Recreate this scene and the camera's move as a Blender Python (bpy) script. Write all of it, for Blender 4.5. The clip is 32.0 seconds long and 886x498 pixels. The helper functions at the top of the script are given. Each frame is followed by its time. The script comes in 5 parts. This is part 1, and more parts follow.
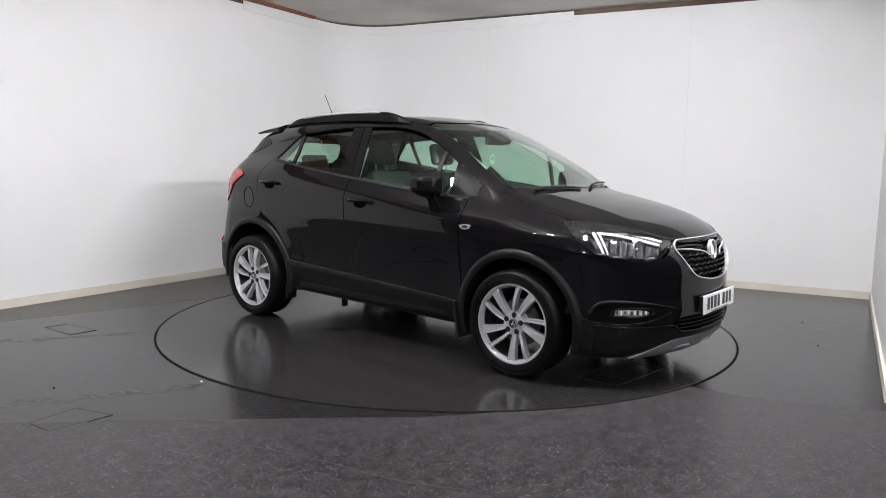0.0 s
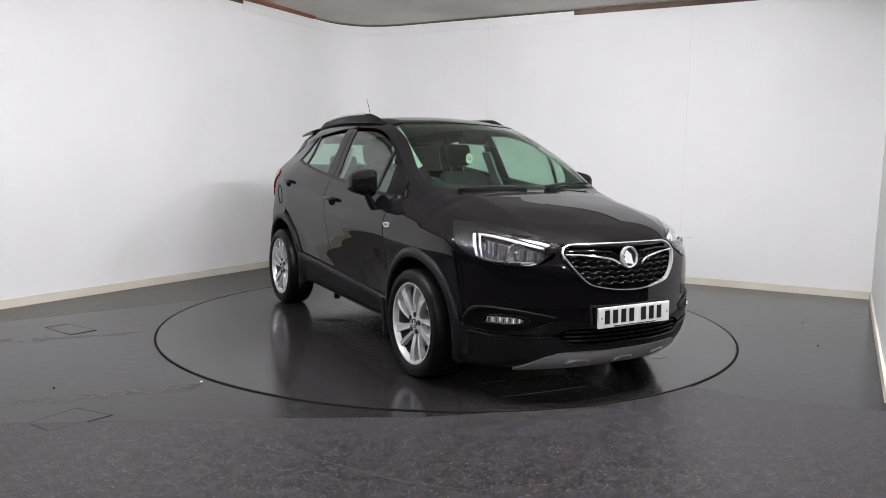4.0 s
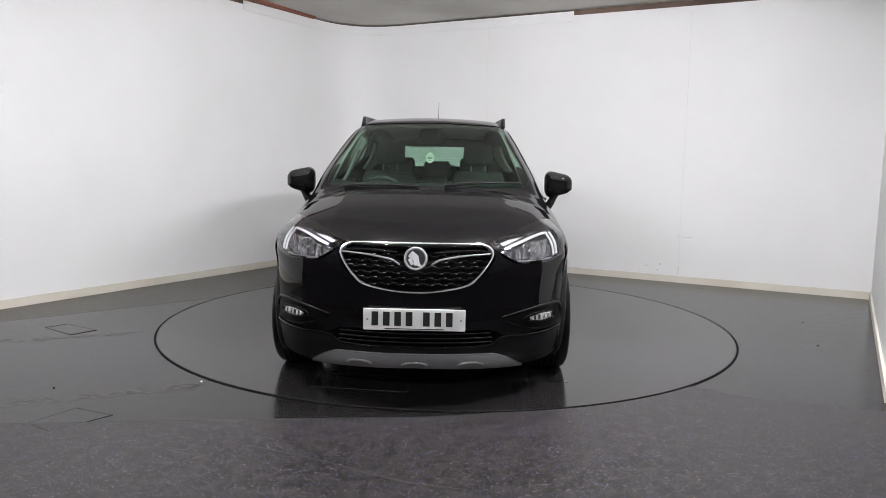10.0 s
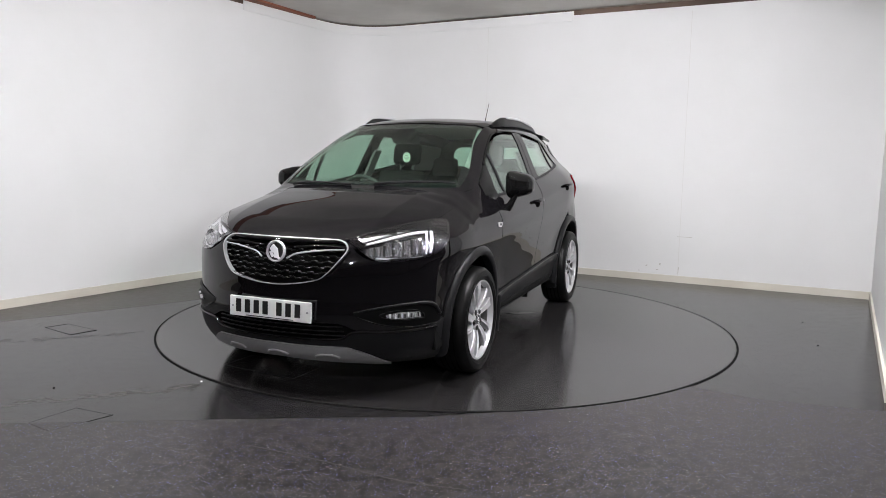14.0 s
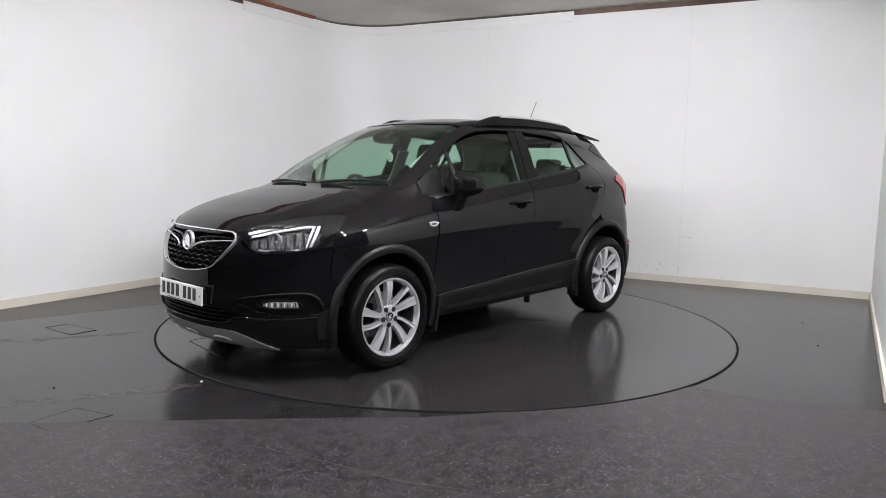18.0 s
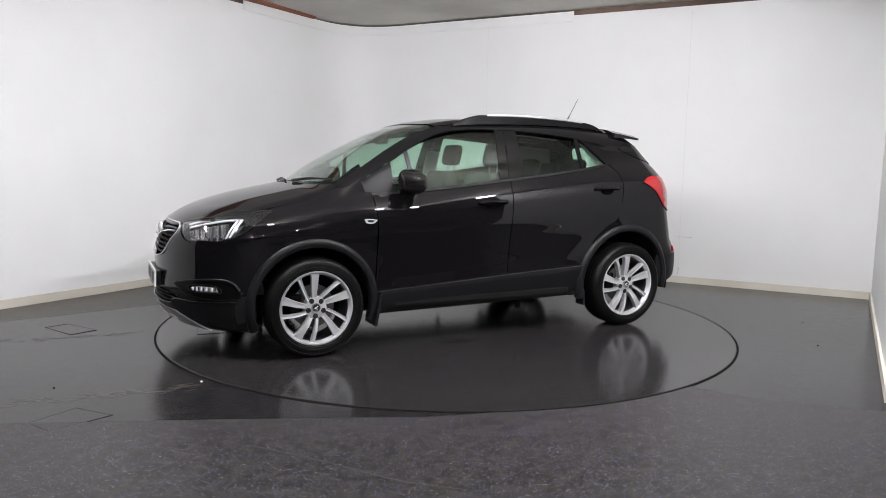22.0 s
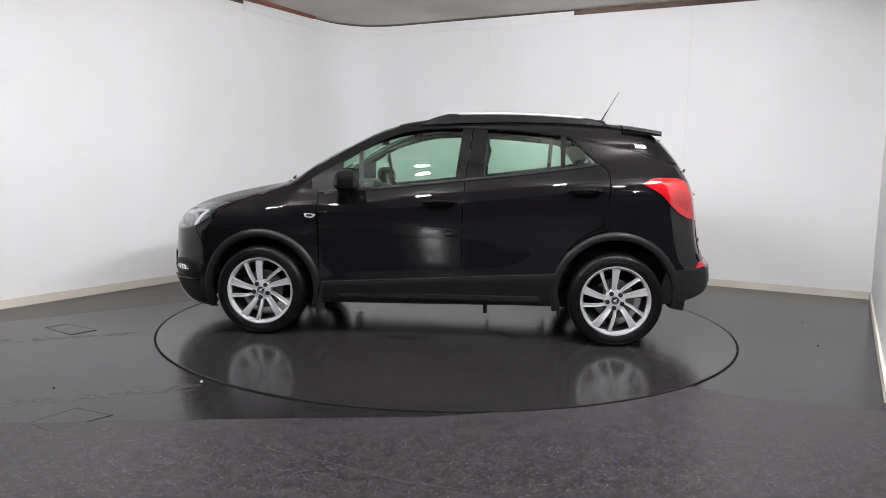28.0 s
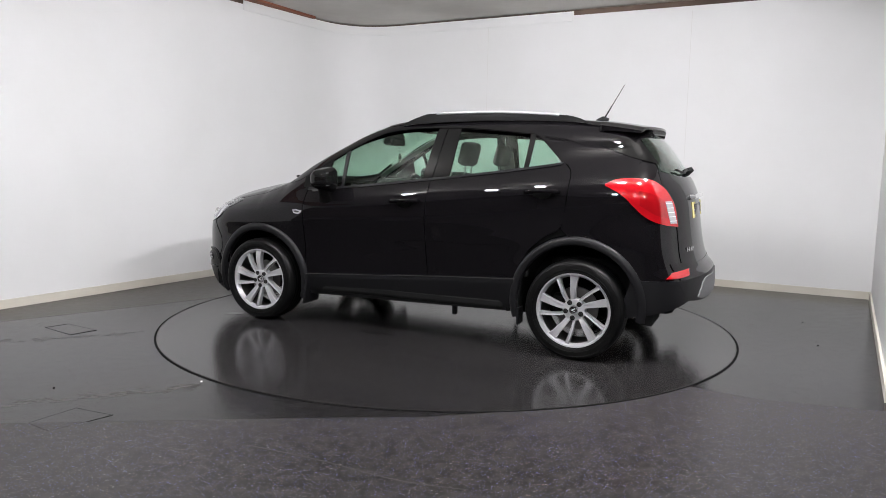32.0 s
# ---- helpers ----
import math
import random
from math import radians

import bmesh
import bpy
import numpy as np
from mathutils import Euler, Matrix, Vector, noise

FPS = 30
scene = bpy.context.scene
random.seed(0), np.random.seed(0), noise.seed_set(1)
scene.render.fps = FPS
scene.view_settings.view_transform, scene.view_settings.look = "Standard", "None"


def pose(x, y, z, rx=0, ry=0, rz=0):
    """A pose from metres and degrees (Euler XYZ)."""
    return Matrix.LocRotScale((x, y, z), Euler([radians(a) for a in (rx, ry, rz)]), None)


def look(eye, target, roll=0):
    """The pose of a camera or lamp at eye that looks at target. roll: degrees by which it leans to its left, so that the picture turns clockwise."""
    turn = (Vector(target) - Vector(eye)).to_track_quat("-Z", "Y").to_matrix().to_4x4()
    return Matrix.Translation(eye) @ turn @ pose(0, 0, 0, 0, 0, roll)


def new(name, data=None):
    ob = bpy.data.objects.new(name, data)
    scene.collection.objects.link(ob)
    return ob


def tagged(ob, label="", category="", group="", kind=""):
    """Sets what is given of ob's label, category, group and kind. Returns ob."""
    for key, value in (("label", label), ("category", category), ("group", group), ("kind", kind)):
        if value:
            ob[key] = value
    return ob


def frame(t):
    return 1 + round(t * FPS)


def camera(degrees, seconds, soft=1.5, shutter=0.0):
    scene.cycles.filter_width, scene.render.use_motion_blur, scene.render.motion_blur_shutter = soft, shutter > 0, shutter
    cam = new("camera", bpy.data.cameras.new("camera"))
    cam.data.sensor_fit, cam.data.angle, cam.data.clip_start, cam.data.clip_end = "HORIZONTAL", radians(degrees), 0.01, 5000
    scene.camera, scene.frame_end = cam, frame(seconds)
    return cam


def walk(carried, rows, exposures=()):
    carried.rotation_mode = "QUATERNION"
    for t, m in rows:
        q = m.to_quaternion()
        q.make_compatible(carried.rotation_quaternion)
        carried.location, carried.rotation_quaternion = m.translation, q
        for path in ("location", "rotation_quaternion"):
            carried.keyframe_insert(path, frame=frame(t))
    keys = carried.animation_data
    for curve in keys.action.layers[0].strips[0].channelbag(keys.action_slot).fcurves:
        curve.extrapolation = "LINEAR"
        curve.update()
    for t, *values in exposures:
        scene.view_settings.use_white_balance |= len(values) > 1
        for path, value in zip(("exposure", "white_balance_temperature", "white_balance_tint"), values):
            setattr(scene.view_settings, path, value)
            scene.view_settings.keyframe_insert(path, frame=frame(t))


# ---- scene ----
# One fixed camera on a stand, about 1.27 m over the floor.
cam = camera(63.4, 32.0, 0.72)
CAM_POSE = look((0.0, -5.8057, 1.2738), (-0.0366, 0.1522, 0.5647), 1.026)
walk(cam, [(0.0, CAM_POSE), (32.0, CAM_POSE)])
scene.view_settings.exposure = 0.0

# ---------------------------------------------------------------- light
world = bpy.data.worlds.new("world")
scene.world = world
world.use_nodes = True
world.node_tree.nodes["Background"].inputs[0].default_value = (0.55, 0.57, 0.6, 1)
world.node_tree.nodes["Background"].inputs[1].default_value = 0.02


# ---------------------------------------------------------------- materials
def material(name, color, rough=0.5, metal=0.0, coat=0.0, coat_rough=0.03, spec=0.5):
    m = bpy.data.materials.new(name)
    m.use_nodes = True
    b = m.node_tree.nodes["Principled BSDF"]
    b.inputs["Base Color"].default_value = (*color, 1)
    b.inputs["Roughness"].default_value = rough
    b.inputs["Metallic"].default_value = metal
    b.inputs["Coat Weight"].default_value = coat
    b.inputs["Coat Roughness"].default_value = coat_rough
    b.inputs["Specular IOR Level"].default_value = spec
    return m


def nodes_of(m):
    t = m.node_tree
    return t.nodes, t.links, t.nodes["Principled BSDF"]


def noise_node(m, scale, detail=4.0, rough=0.55, stretch=None):
    n, l, _ = nodes_of(m)
    co = n.new("ShaderNodeTexCoord")
    tex = n.new("ShaderNodeTexNoise")
    tex.inputs["Scale"].default_value = scale
    tex.inputs["Detail"].default_value = detail
    tex.inputs["Roughness"].default_value = rough
    if stretch:
        mp = n.new("ShaderNodeMapping")
        mp.inputs["Scale"].default_value = stretch
        l.new(co.outputs["Object"], mp.inputs["Vector"])
        l.new(mp.outputs[0], tex.inputs["Vector"])
    else:
        l.new(co.outputs["Object"], tex.inputs["Vector"])
    return tex


def ramp(m, source, stops):
    n, l, _ = nodes_of(m)
    r = n.new("ShaderNodeValToRGB")
    while len(r.color_ramp.elements) < len(stops):
        r.color_ramp.elements.new(0.5)
    for e, (p, c) in zip(r.color_ramp.elements, stops):
        e.position = p
        e.color = (*c, 1) if isinstance(c, tuple) else (c, c, c, 1)
    l.new(source, r.inputs[0])
    return r.outputs[0]


def mix(m, fac, a, b, blend="MIX"):
    n, l, _ = nodes_of(m)
    x = n.new("ShaderNodeMix")
    x.data_type, x.blend_type = "RGBA", blend
    for sock, v in ((x.inputs["Factor"], fac), (x.inputs["A"], a), (x.inputs["B"], b)):
        if isinstance(v, bpy.types.NodeSocket):
            l.new(v, sock)
        elif isinstance(v, tuple):
            sock.default_value = (*v, 1)
        else:
            sock.default_value = v
    return x.outputs["Result"]


def bump(m, source, strength, distance):
    n, l, b = nodes_of(m)
    u = n.new("ShaderNodeBump")
    u.inputs["Strength"].default_value = strength
    u.inputs["Distance"].default_value = distance
    l.new(source, u.inputs["Height"])
    l.new(u.outputs[0], b.inputs["Normal"])


def link(m, out, socket):
    n, l, b = nodes_of(m)
    l.new(out, b.inputs[socket])


def wall_paint(name, base, dirt):
    m = material(name, base, 0.6, spec=0.3)
    big = noise_node(m, 0.9, 5.0)
    fine = noise_node(m, 60.0, 3.0)
    c = ramp(m, big.outputs[0], [(0.35, dirt), (0.7, base)])
    link(m, c, "Base Color")
    bump(m, fine.outputs[0], 0.06, 0.002)
    return m


def vinyl(name, base, light, rough_a, rough_b, speck, blotch=0.15, gloss=0.42):
    """Dark sheet vinyl: cloudy wear at two scales, fine coloured chips strewn in it."""
    m = material(name, base, 0.3, spec=gloss)
    big = noise_node(m, 0.55, 6.0, 0.6)
    mid = noise_node(m, 15.0, 8.0, 0.7)
    c = ramp(m, big.outputs[0], [(0.3, base), (0.75, light)])
    n, l, _ = nodes_of(m)
    worn = tuple(v * 2.1 for v in light)
    c = mix(m, ramp(m, mid.outputs[0], [(0.46, 0.0), (0.62, blotch)]), c, worn)
    c = mix(m, ramp(m, mid.outputs[0], [(0.34, blotch), (0.45, 0.0)]), c, tuple(v * 0.35 for v in base))
    co = n.new("ShaderNodeTexCoord")
    for scale, least, weight in ((150.0, 0.70, 0.8), (92.0, 0.91, 1.0)):
        vor = n.new("ShaderNodeTexVoronoi")
        vor.inputs["Scale"].default_value = scale
        l.new(co.outputs["Object"], vor.inputs["Vector"])
        dot = ramp(m, vor.outputs["Distance"], [(0.30, 1.0), (0.38, 0.0)])
        pick = n.new("ShaderNodeSeparateColor")
        l.new(vor.outputs["Color"], pick.inputs[0])
        chosen = ramp(m, pick.outputs[0], [(least, 0.0), (least + 0.02, 1.0)])
        both = mix(m, 1.0, dot, chosen, "MULTIPLY")
        tone = ramp(m, pick.outputs[1], [(0.0, (0.16, 0.17, 0.62)), (0.5, (0.30, 0.30, 0.52)), (0.78, (0.40, 0.26, 0.19)), (1.0, (0.62, 0.62, 0.66))])
        s = speck * weight
        both = mix(m, 1.0, both, (s, s, s), "MULTIPLY")
        c = mix(m, both, c, tone)
    link(m, c, "Base Color")
    link(m, ramp(m, mid.outputs[0], [(0.25, rough_a), (0.75, rough_b)]), "Roughness")
    fine = noise_node(m, 220.0, 2.0)
    bump(m, fine.outputs[0], 0.04, 0.001)
    return m


WALL = wall_paint("white_wall_paint", (0.80, 0.80, 0.80), (0.76, 0.76, 0.755))
SKIRT = wall_paint("cream_skirting_paint", (0.72, 0.69, 0.62), (0.60, 0.56, 0.48))
FLOOR = vinyl("dark_vinyl_floor", (0.010, 0.0096, 0.0096), (0.016, 0.015, 0.0147), 0.15, 0.25, 0.11, 0.4, 0.29)
FLOOR_FRONT = vinyl("worn_vinyl_floor", (0.015, 0.0138, 0.013), (0.027, 0.0243, 0.0230), 0.34, 0.48, 0.52, 0.8, 0.30)
FLOOR_STRIP = vinyl("brown_vinyl_floor", (0.030, 0.0265, 0.0235), (0.044, 0.039, 0.035), 0.26, 0.38, 0.1, 0.3, 0.30)
DISC = vinyl("dark_vinyl_disc", (0.014, 0.0135, 0.0135), (0.020, 0.0185, 0.018), 0.13, 0.20, 0.07, 0.3, 0.40)
CONCRETE = wall_paint("ceiling_concrete", (0.68, 0.66, 0.62), (0.52, 0.50, 0.465))
DARKROOM = wall_paint("dark_brick_wall", (0.15, 0.085, 0.06), (0.07, 0.04, 0.03))
REDWOOD = wall_paint("red_brown_timber", (0.32, 0.12, 0.07), (0.22, 0.08, 0.05))
GAP_BROWN = wall_paint("dark_brown_gap", (0.16, 0.11, 0.085), (0.07, 0.045, 0.035))
GAP = material("black_rubber_gap", (0.004, 0.004, 0.004), 0.8, spec=0.05)
PAINT = material("black_car_paint", (0.0046, 0.0042, 0.0049), 0.5, 0.0, 0.85, 0.008, spec=0.0)
GLOSSBLACK = material("gloss_black_trim", (0.005, 0.005, 0.005), 0.5, 0.0, 0.7, 0.02, spec=0.0)
PLASTIC = material("grained_black_plastic", (0.0085, 0.0085, 0.0093), 0.40, spec=0.22)
bump(PLASTIC, noise_node(PLASTIC, 900.0, 2.0).outputs[0], 0.15, 0.0006)
RUBBER = material("tyre_rubber", (0.0032, 0.0032, 0.0032), 0.40, spec=0.16)
bump(RUBBER, noise_node(RUBBER, 300.0, 3.0).outputs[0], 0.12, 0.001)
ALLOY = material("silver_alloy", (0.56, 0.56, 0.575), 0.28, 0.5)
CHROME = material("chrome", (0.88, 0.88, 0.90), 0.09, 0.72)
GUIDE = material("frosted_light_guide", (0.86, 0.86, 0.88), 0.25, 0.15)
FACET = material("faceted_reflector", (0.80, 0.80, 0.81), 0.16, 0.75)
SATIN = material("satin_silver_plastic", (0.40, 0.40, 0.41), 0.36, 0.5)
GREYPLASTIC = material("matt_grey_plastic", (0.15, 0.15, 0.155), 0.5, spec=0.3)
LAMPBACK = material("smoked_chrome", (0.20, 0.20, 0.21), 0.20, 0.9)
SCUFF = material("pale_floor_scuff", (0.022, 0.021, 0.020), 0.24)
PALE_SCUFF = material("pale_floor_scratch", (0.050, 0.047, 0.045), 0.37, spec=0.34)
STEEL = material("brake_steel", (0.17, 0.165, 0.16), 0.38, 0.9)
RAILBLACK = material("satin_black_rail", (0.004, 0.004, 0.004), 0.34, spec=0.10)
DARKMETAL = material("dark_underbody", (0.008, 0.008, 0.008), 0.8, spec=0.1)
FABRIC = material("dark_seat_fabric", (0.022, 0.021, 0.021), 0.9)
bump(FABRIC, noise_node(FABRIC, 500.0, 2.0).outputs[0], 0.3, 0.001)
TRIMGREY = material("grey_headliner", (0.28, 0.28, 0.265), 0.9)
TRIMPALE = material("pale_pillar_lining", (0.32, 0.32, 0.305), 0.8)
DASH = material("dark_dashboard", (0.026, 0.026, 0.026), 0.6)
PLATE_WHITE = material("white_plate", (0.88, 0.88, 0.87), 0.25)
PLATE_YELLOW = material("yellow_plate", (0.78, 0.69, 0.30), 0.25)
PITCH = material("dull_black_plastic", (0.004, 0.004, 0.004), 0.9, spec=0.04)
INK = material("black_plate_ink", (0.01, 0.01, 0.01), 0.4)
RED = material("red_lens", (0.34, 0.004, 0.008), 0.10, 0.0, 1.0)
REDDARK = material("dark_red_lens", (0.26, 0.0035, 0.006), 0.12, 0.0, 1.0)
LENSWHITE = material("white_lens", (0.45, 0.42, 0.43), 0.15, 0.3, 0.6)
TAG = material("pale_paper_tag", (0.72, 0.78, 0.66), 0.7)


def glass(name, tint, gloss=1.0):
    m = bpy.data.materials.new(name)
    m.use_nodes = True
    t = m.node_tree
    t.nodes.remove(t.nodes["Principled BSDF"])
    out = t.nodes["Material Output"]
    clear, shine, fres, blend = (t.nodes.new("ShaderNode" + k) for k in ("BsdfTransparent", "BsdfGlossy", "LayerWeight", "MixShader"))
    clear.inputs[0].default_value = (*tint, 1)
    shine.inputs[0].default_value = (gloss, gloss, gloss, 1)
    shine.inputs["Roughness"].default_value = 0.01
    fres.inputs["Blend"].default_value = 0.5
    power, scale = t.nodes.new("ShaderNodeMath"), t.nodes.new("ShaderNodeMath")
    power.operation, scale.operation = "POWER", "MULTIPLY_ADD"
    power.inputs[1].default_value, scale.inputs[1].default_value, scale.inputs[2].default_value = 5.0, 0.95, 0.045
    t.links.new(fres.outputs["Facing"], power.inputs[0])
    t.links.new(power.outputs[0], scale.inputs[0])
    t.links.new(scale.outputs[0], blend.inputs[0])
    t.links.new(clear.outputs[0], blend.inputs[1])
    t.links.new(shine.outputs[0], blend.inputs[2])
    t.links.new(blend.outputs[0], out.inputs[0])
    return m


GLASS = glass("green_tinted_glass", (0.80, 0.915, 0.85))
CLEAR = glass("clear_lens", (0.95, 0.95, 0.96))


# ---------------------------------------------------------------- mesh helpers
def mesh_ob(name, verts, faces, mat, parent=None, label="", smooth=True, normals=None):
    me = bpy.data.meshes.new(name)
    me.from_pydata([tuple(map(float, v)) for v in verts], [], faces)
    me.materials.append(mat)
    if smooth:
        me.polygons.foreach_set("use_smooth", [True] * len(me.polygons))
    me.update()
    if normals is not None:
        me.normals_split_custom_set_from_vertices([tuple(map(float, v)) for v in normals])
    ob = new(name, me)
    if parent:
        ob.parent = parent
    if label:
        tagged(ob, label)
    return ob


def part(name, bm, mat, parent=None, label="", smooth=False, angle=None):
    me = bpy.data.meshes.new(name)
    bmesh.ops.recalc_face_normals(bm, faces=bm.faces)
    bm.to_mesh(me)
    bm.free()
    me.materials.append(mat)
    if smooth:
        me.polygons.foreach_set("use_smooth", [True] * len(me.polygons))
        if angle:
            me.set_sharp_from_angle(angle=radians(angle))
    ob = new(name, me)
    if parent:
        ob.parent = parent
    if label:
        tagged(ob, label)
    return ob


def box_bm(sx, sy, sz, at=(0, 0, 0), bevel=0.0, seg=2, rot=None, bm=None):
    bm = bm or bmesh.new()
    m = Matrix.Translation(at) @ (rot or Matrix()) @ Matrix.Diagonal((sx, sy, sz, 1))
    made = bmesh.ops.create_cube(bm, size=1, matrix=m)
    if bevel:
        edges = list({e for v in made["verts"] for e in v.link_edges})
        bmesh.ops.bevel(bm, geom=edges, offset=bevel, segments=seg, affect="EDGES", profile=0.5)
    return bm


def prism_bm(outline, z0, z1, bm=None):
    """A plan outline pulled up from z0 to z1."""
    bm = bm or bmesh.new()
    low = [bm.verts.new((x, y, z0)) for x, y in outline]
    top = [bm.verts.new((x, y, z1)) for x, y in outline]
    bm.faces.new(low[::-1])
    bm.faces.new(top)
    n = len(low)
    for i in range(n):
        bm.faces.new((low[i], low[(i + 1) % n], top[(i + 1) % n], top[i]))
    return bm


def lathe_bm(profile, n=64, axis="y", bm=None, at=(0, 0, 0), closed=False):
    """profile: (radius, along the axis)."""
    bm = bm or bmesh.new()
    rings = []
    for k in range(n):
        a = 2 * math.pi * k / n
        rings.append([bm.verts.new(Vector(at) + Vector((r * math.cos(a), h, r * math.sin(a)) if axis == "y" else (r * math.cos(a), r * math.sin(a), h))) for r, h in profile])
    m = len(profile)
    for k in range(n):
        p, q = rings[k], rings[(k + 1) % n]
        for i in range(m if closed else m - 1):
            j = (i + 1) % m
            if profile[i][0] < 1e-6 and profile[j][0] < 1e-6:
                continue
            bm.faces.new((p[i], p[j], q[j], q[i]))
    bmesh.ops.remove_doubles(bm, verts=bm.verts, dist=1e-6)
    return bm


def tube_bm(points, radius, n=10, bm=None, flat=1.0):
    """A round bar along points; radius a number or one for each point."""
    bm = bm or bmesh.new()
    pts = [Vector(p) for p in points]
    rad = radius if isinstance(radius, (list, tuple)) else [radius] * len(pts)
    rings = []
    ref = Vector((0, 0, 1))
    for i, p in enumerate(pts):
        d = (pts[min(i + 1, len(pts) - 1)] - pts[max(i - 1, 0)]).normalized()
        s = d.cross(ref)
        if s.length < 1e-4:
            s = d.cross(Vector((1, 0, 0)))
        s.normalize()
        u = s.cross(d)
        rings.append([bm.verts.new(p + rad[i] * (math.cos(a) * s + flat * math.sin(a) * u)) for a in (2 * math.pi * k / n for k in range(n))])
    for a, b in zip(rings, rings[1:]):
        for k in range(n):
            bm.faces.new((a[k], a[(k + 1) % n], b[(k + 1) % n], b[k]))
    bm.faces.new(rings[0][::-1])
    bm.faces.new(rings[-1])
    return bm


def catmull(pts, n):
    """n points at even steps along a smooth curve through pts."""
    p = np.asarray(pts, float)
    if len(p) == 2:
        return p[0] + np.linspace(0, 1, n)[:, None] * (p[1] - p[0])
    q = np.vstack([2 * p[0] - p[1], p, 2 * p[-1] - p[-2]])
    out = []
    s = np.linspace(0, 1, 24, endpoint=False)[:, None]
    for i in range(1, len(q) - 2):
        a, b, c, d = q[i - 1], q[i], q[i + 1], q[i + 2]
        out.append(0.5 * (2 * b + (c - a) * s + (2 * a - 5 * b + 4 * c - d) * s ** 2 + (3 * b - a - 3 * c + d) * s ** 3))
    out = np.vstack(out + [p[-1:]])
    arc = np.concatenate([[0], np.cumsum(np.linalg.norm(np.diff(out, axis=0), axis=1))])
    at = np.linspace(0, arc[-1], n)
    return np.stack([np.interp(at, arc, out[:, k]) for k in range(out.shape[1])], 1)


def spline(xs, ys):
    """A smooth function through (xs, ys), level slope limits kept (monotone cubic)."""
    xs, ys = np.asarray(xs, float), np.asarray(ys, float)
    h, d = np.diff(xs), np.diff(ys) / np.diff(xs)
    m = np.zeros_like(ys)
    m[0], m[-1] = d[0], d[-1]
    for i in range(1, len(xs) - 1):
        if d[i - 1] * d[i] > 0:
            w1, w2 = 2 * h[i] + h[i - 1], h[i] + 2 * h[i - 1]
            m[i] = (w1 + w2) / (w1 / d[i - 1] + w2 / d[i])

    def value(x):
        x = np.clip(x, xs[0], xs[-1])
        i = np.clip(np.searchsorted(xs, x) - 1, 0, len(xs) - 2)
        t = (x - xs[i]) / h[i]
        return (ys[i] * (1 + 2 * t) * (1 - t) ** 2 + h[i] * m[i] * t * (1 - t) ** 2 + ys[i + 1] * t * t * (3 - 2 * t) + h[i] * m[i + 1] * t * t * (t - 1))
    return value


# ---------------------------------------------------------------- room
WALL_H = 3.0
UL = Vector((1.696, 2.877)).normalized()      # along the long wall
UB = Vector((2.574, -1.324)).normalized()     # along the end wall
PL, PB = Vector((-3.724, 0.059)), Vector((4.242, 1.294))
det = UL.x * UB.y - UL.y * UB.x
CORNER = PL + UL * (((PB - PL).x * UB.y - (PB - PL).y * UB.x) / det)


def arc_corner(c, a, b, r, n=12):
    """Points of a rounded corner at c between the ways a (from it) and b (from it)."""
    p, q = c + a * r, c + b * r
    return [(1 - t) ** 2 * p + 2 * t * (1 - t) * c + t * t * q for t in (k / n for k in range(n + 1))]


def offset_line(pts, d):
    out = []
    for i, p in enumerate(pts):
        t = (pts[min(i + 1, len(pts) - 1)] - pts[max(i - 1, 0)]).normalized()
        out.append(p + Vector((-t.y, t.x)) * d)
    return out


def strip_wall(name, line, z0, z1, thick, mat, label, parent=None):
    """A wall or board along a plan line, its thickness behind the line."""
    back = offset_line(line, thick)
    bm = bmesh.new()
    ring = []
    for p, q in zip(line, back):
        ring.append([bm.verts.new((*p, z0)), bm.verts.new((*p, z1)), bm.verts.new((*q, z1)), bm.verts.new((*q, z0))])
    for a, b in zip(ring, ring[1:]):
        for k in range(4):
            bm.faces.new((a[k], a[(k + 1) % 4], b[(k + 1) % 4], b[k]))
    bm.faces.new(ring[0])
    bm.faces.new(ring[-1][::-1])
    return part(name, bm, mat, parent, label, smooth=True, angle=20)


CURVE = arc_corner(CORNER, -UL, UB, 0.75)
LEFT_START = PL - UL * 2.8
white_line = [LEFT_START] + CURVE + [PB]
wall_white = tagged(strip_wall("wall_white", white_line, 0, WALL_H, 0.12, WALL, ""), "white painted studio wall with a curved corner", "wall", kind="structure")
UR = Vector((1.648, 2.986)).normalized()
RIGHT_END = PB - UR * 3.7
wall_side = tagged(strip_wall("wall_side", [PB, RIGHT_END], 0, WALL_H, 0.12, WALL, ""), "white painted side wall", "wall", kind="structure")
for nm, line in (("baseboard_white", white_line), ("baseboard_side", [PB, RIGHT_END])):
    face = offset_line(line, -0.018)
    tagged(strip_wall(nm, face, 0, 0.075, 0.0175, SKIRT, ""), "cream painted wooden skirting board", "skirting board", kind="structure")
bm = bmesh.new()
bmesh.ops.create_grid(bm, x_segments=2, y_segments=2, size=14)
floor = tagged(part("floor", bm, FLOOR), "dark grey speckled glossy vinyl floor", "floor", kind="structure")
floor.location = (0, -2, 0)
bm = box_bm(28, 28, 0.2, (0, -2, 3.165))
ceiling = tagged(part("ceiling", bm, CONCRETE), "rough grey concrete ceiling slab", "ceiling", kind="structure")
# Outer walls never in view, added so that the car reflects a dark room.
for i, (cx, cy, sx, sy) in enumerate(((0, 8, 24, 0.2), (0, -12, 24, 0.2), (-9, -2, 0.2, 20), (9, -2, 0.2, 20))):
    tagged(part("wall_outer_%d" % (i + 1), box_bm(sx, sy, 3.06, (cx, cy, 1.53)), DARKROOM), "unseen dark brick outer wall", "wall", kind="structure")
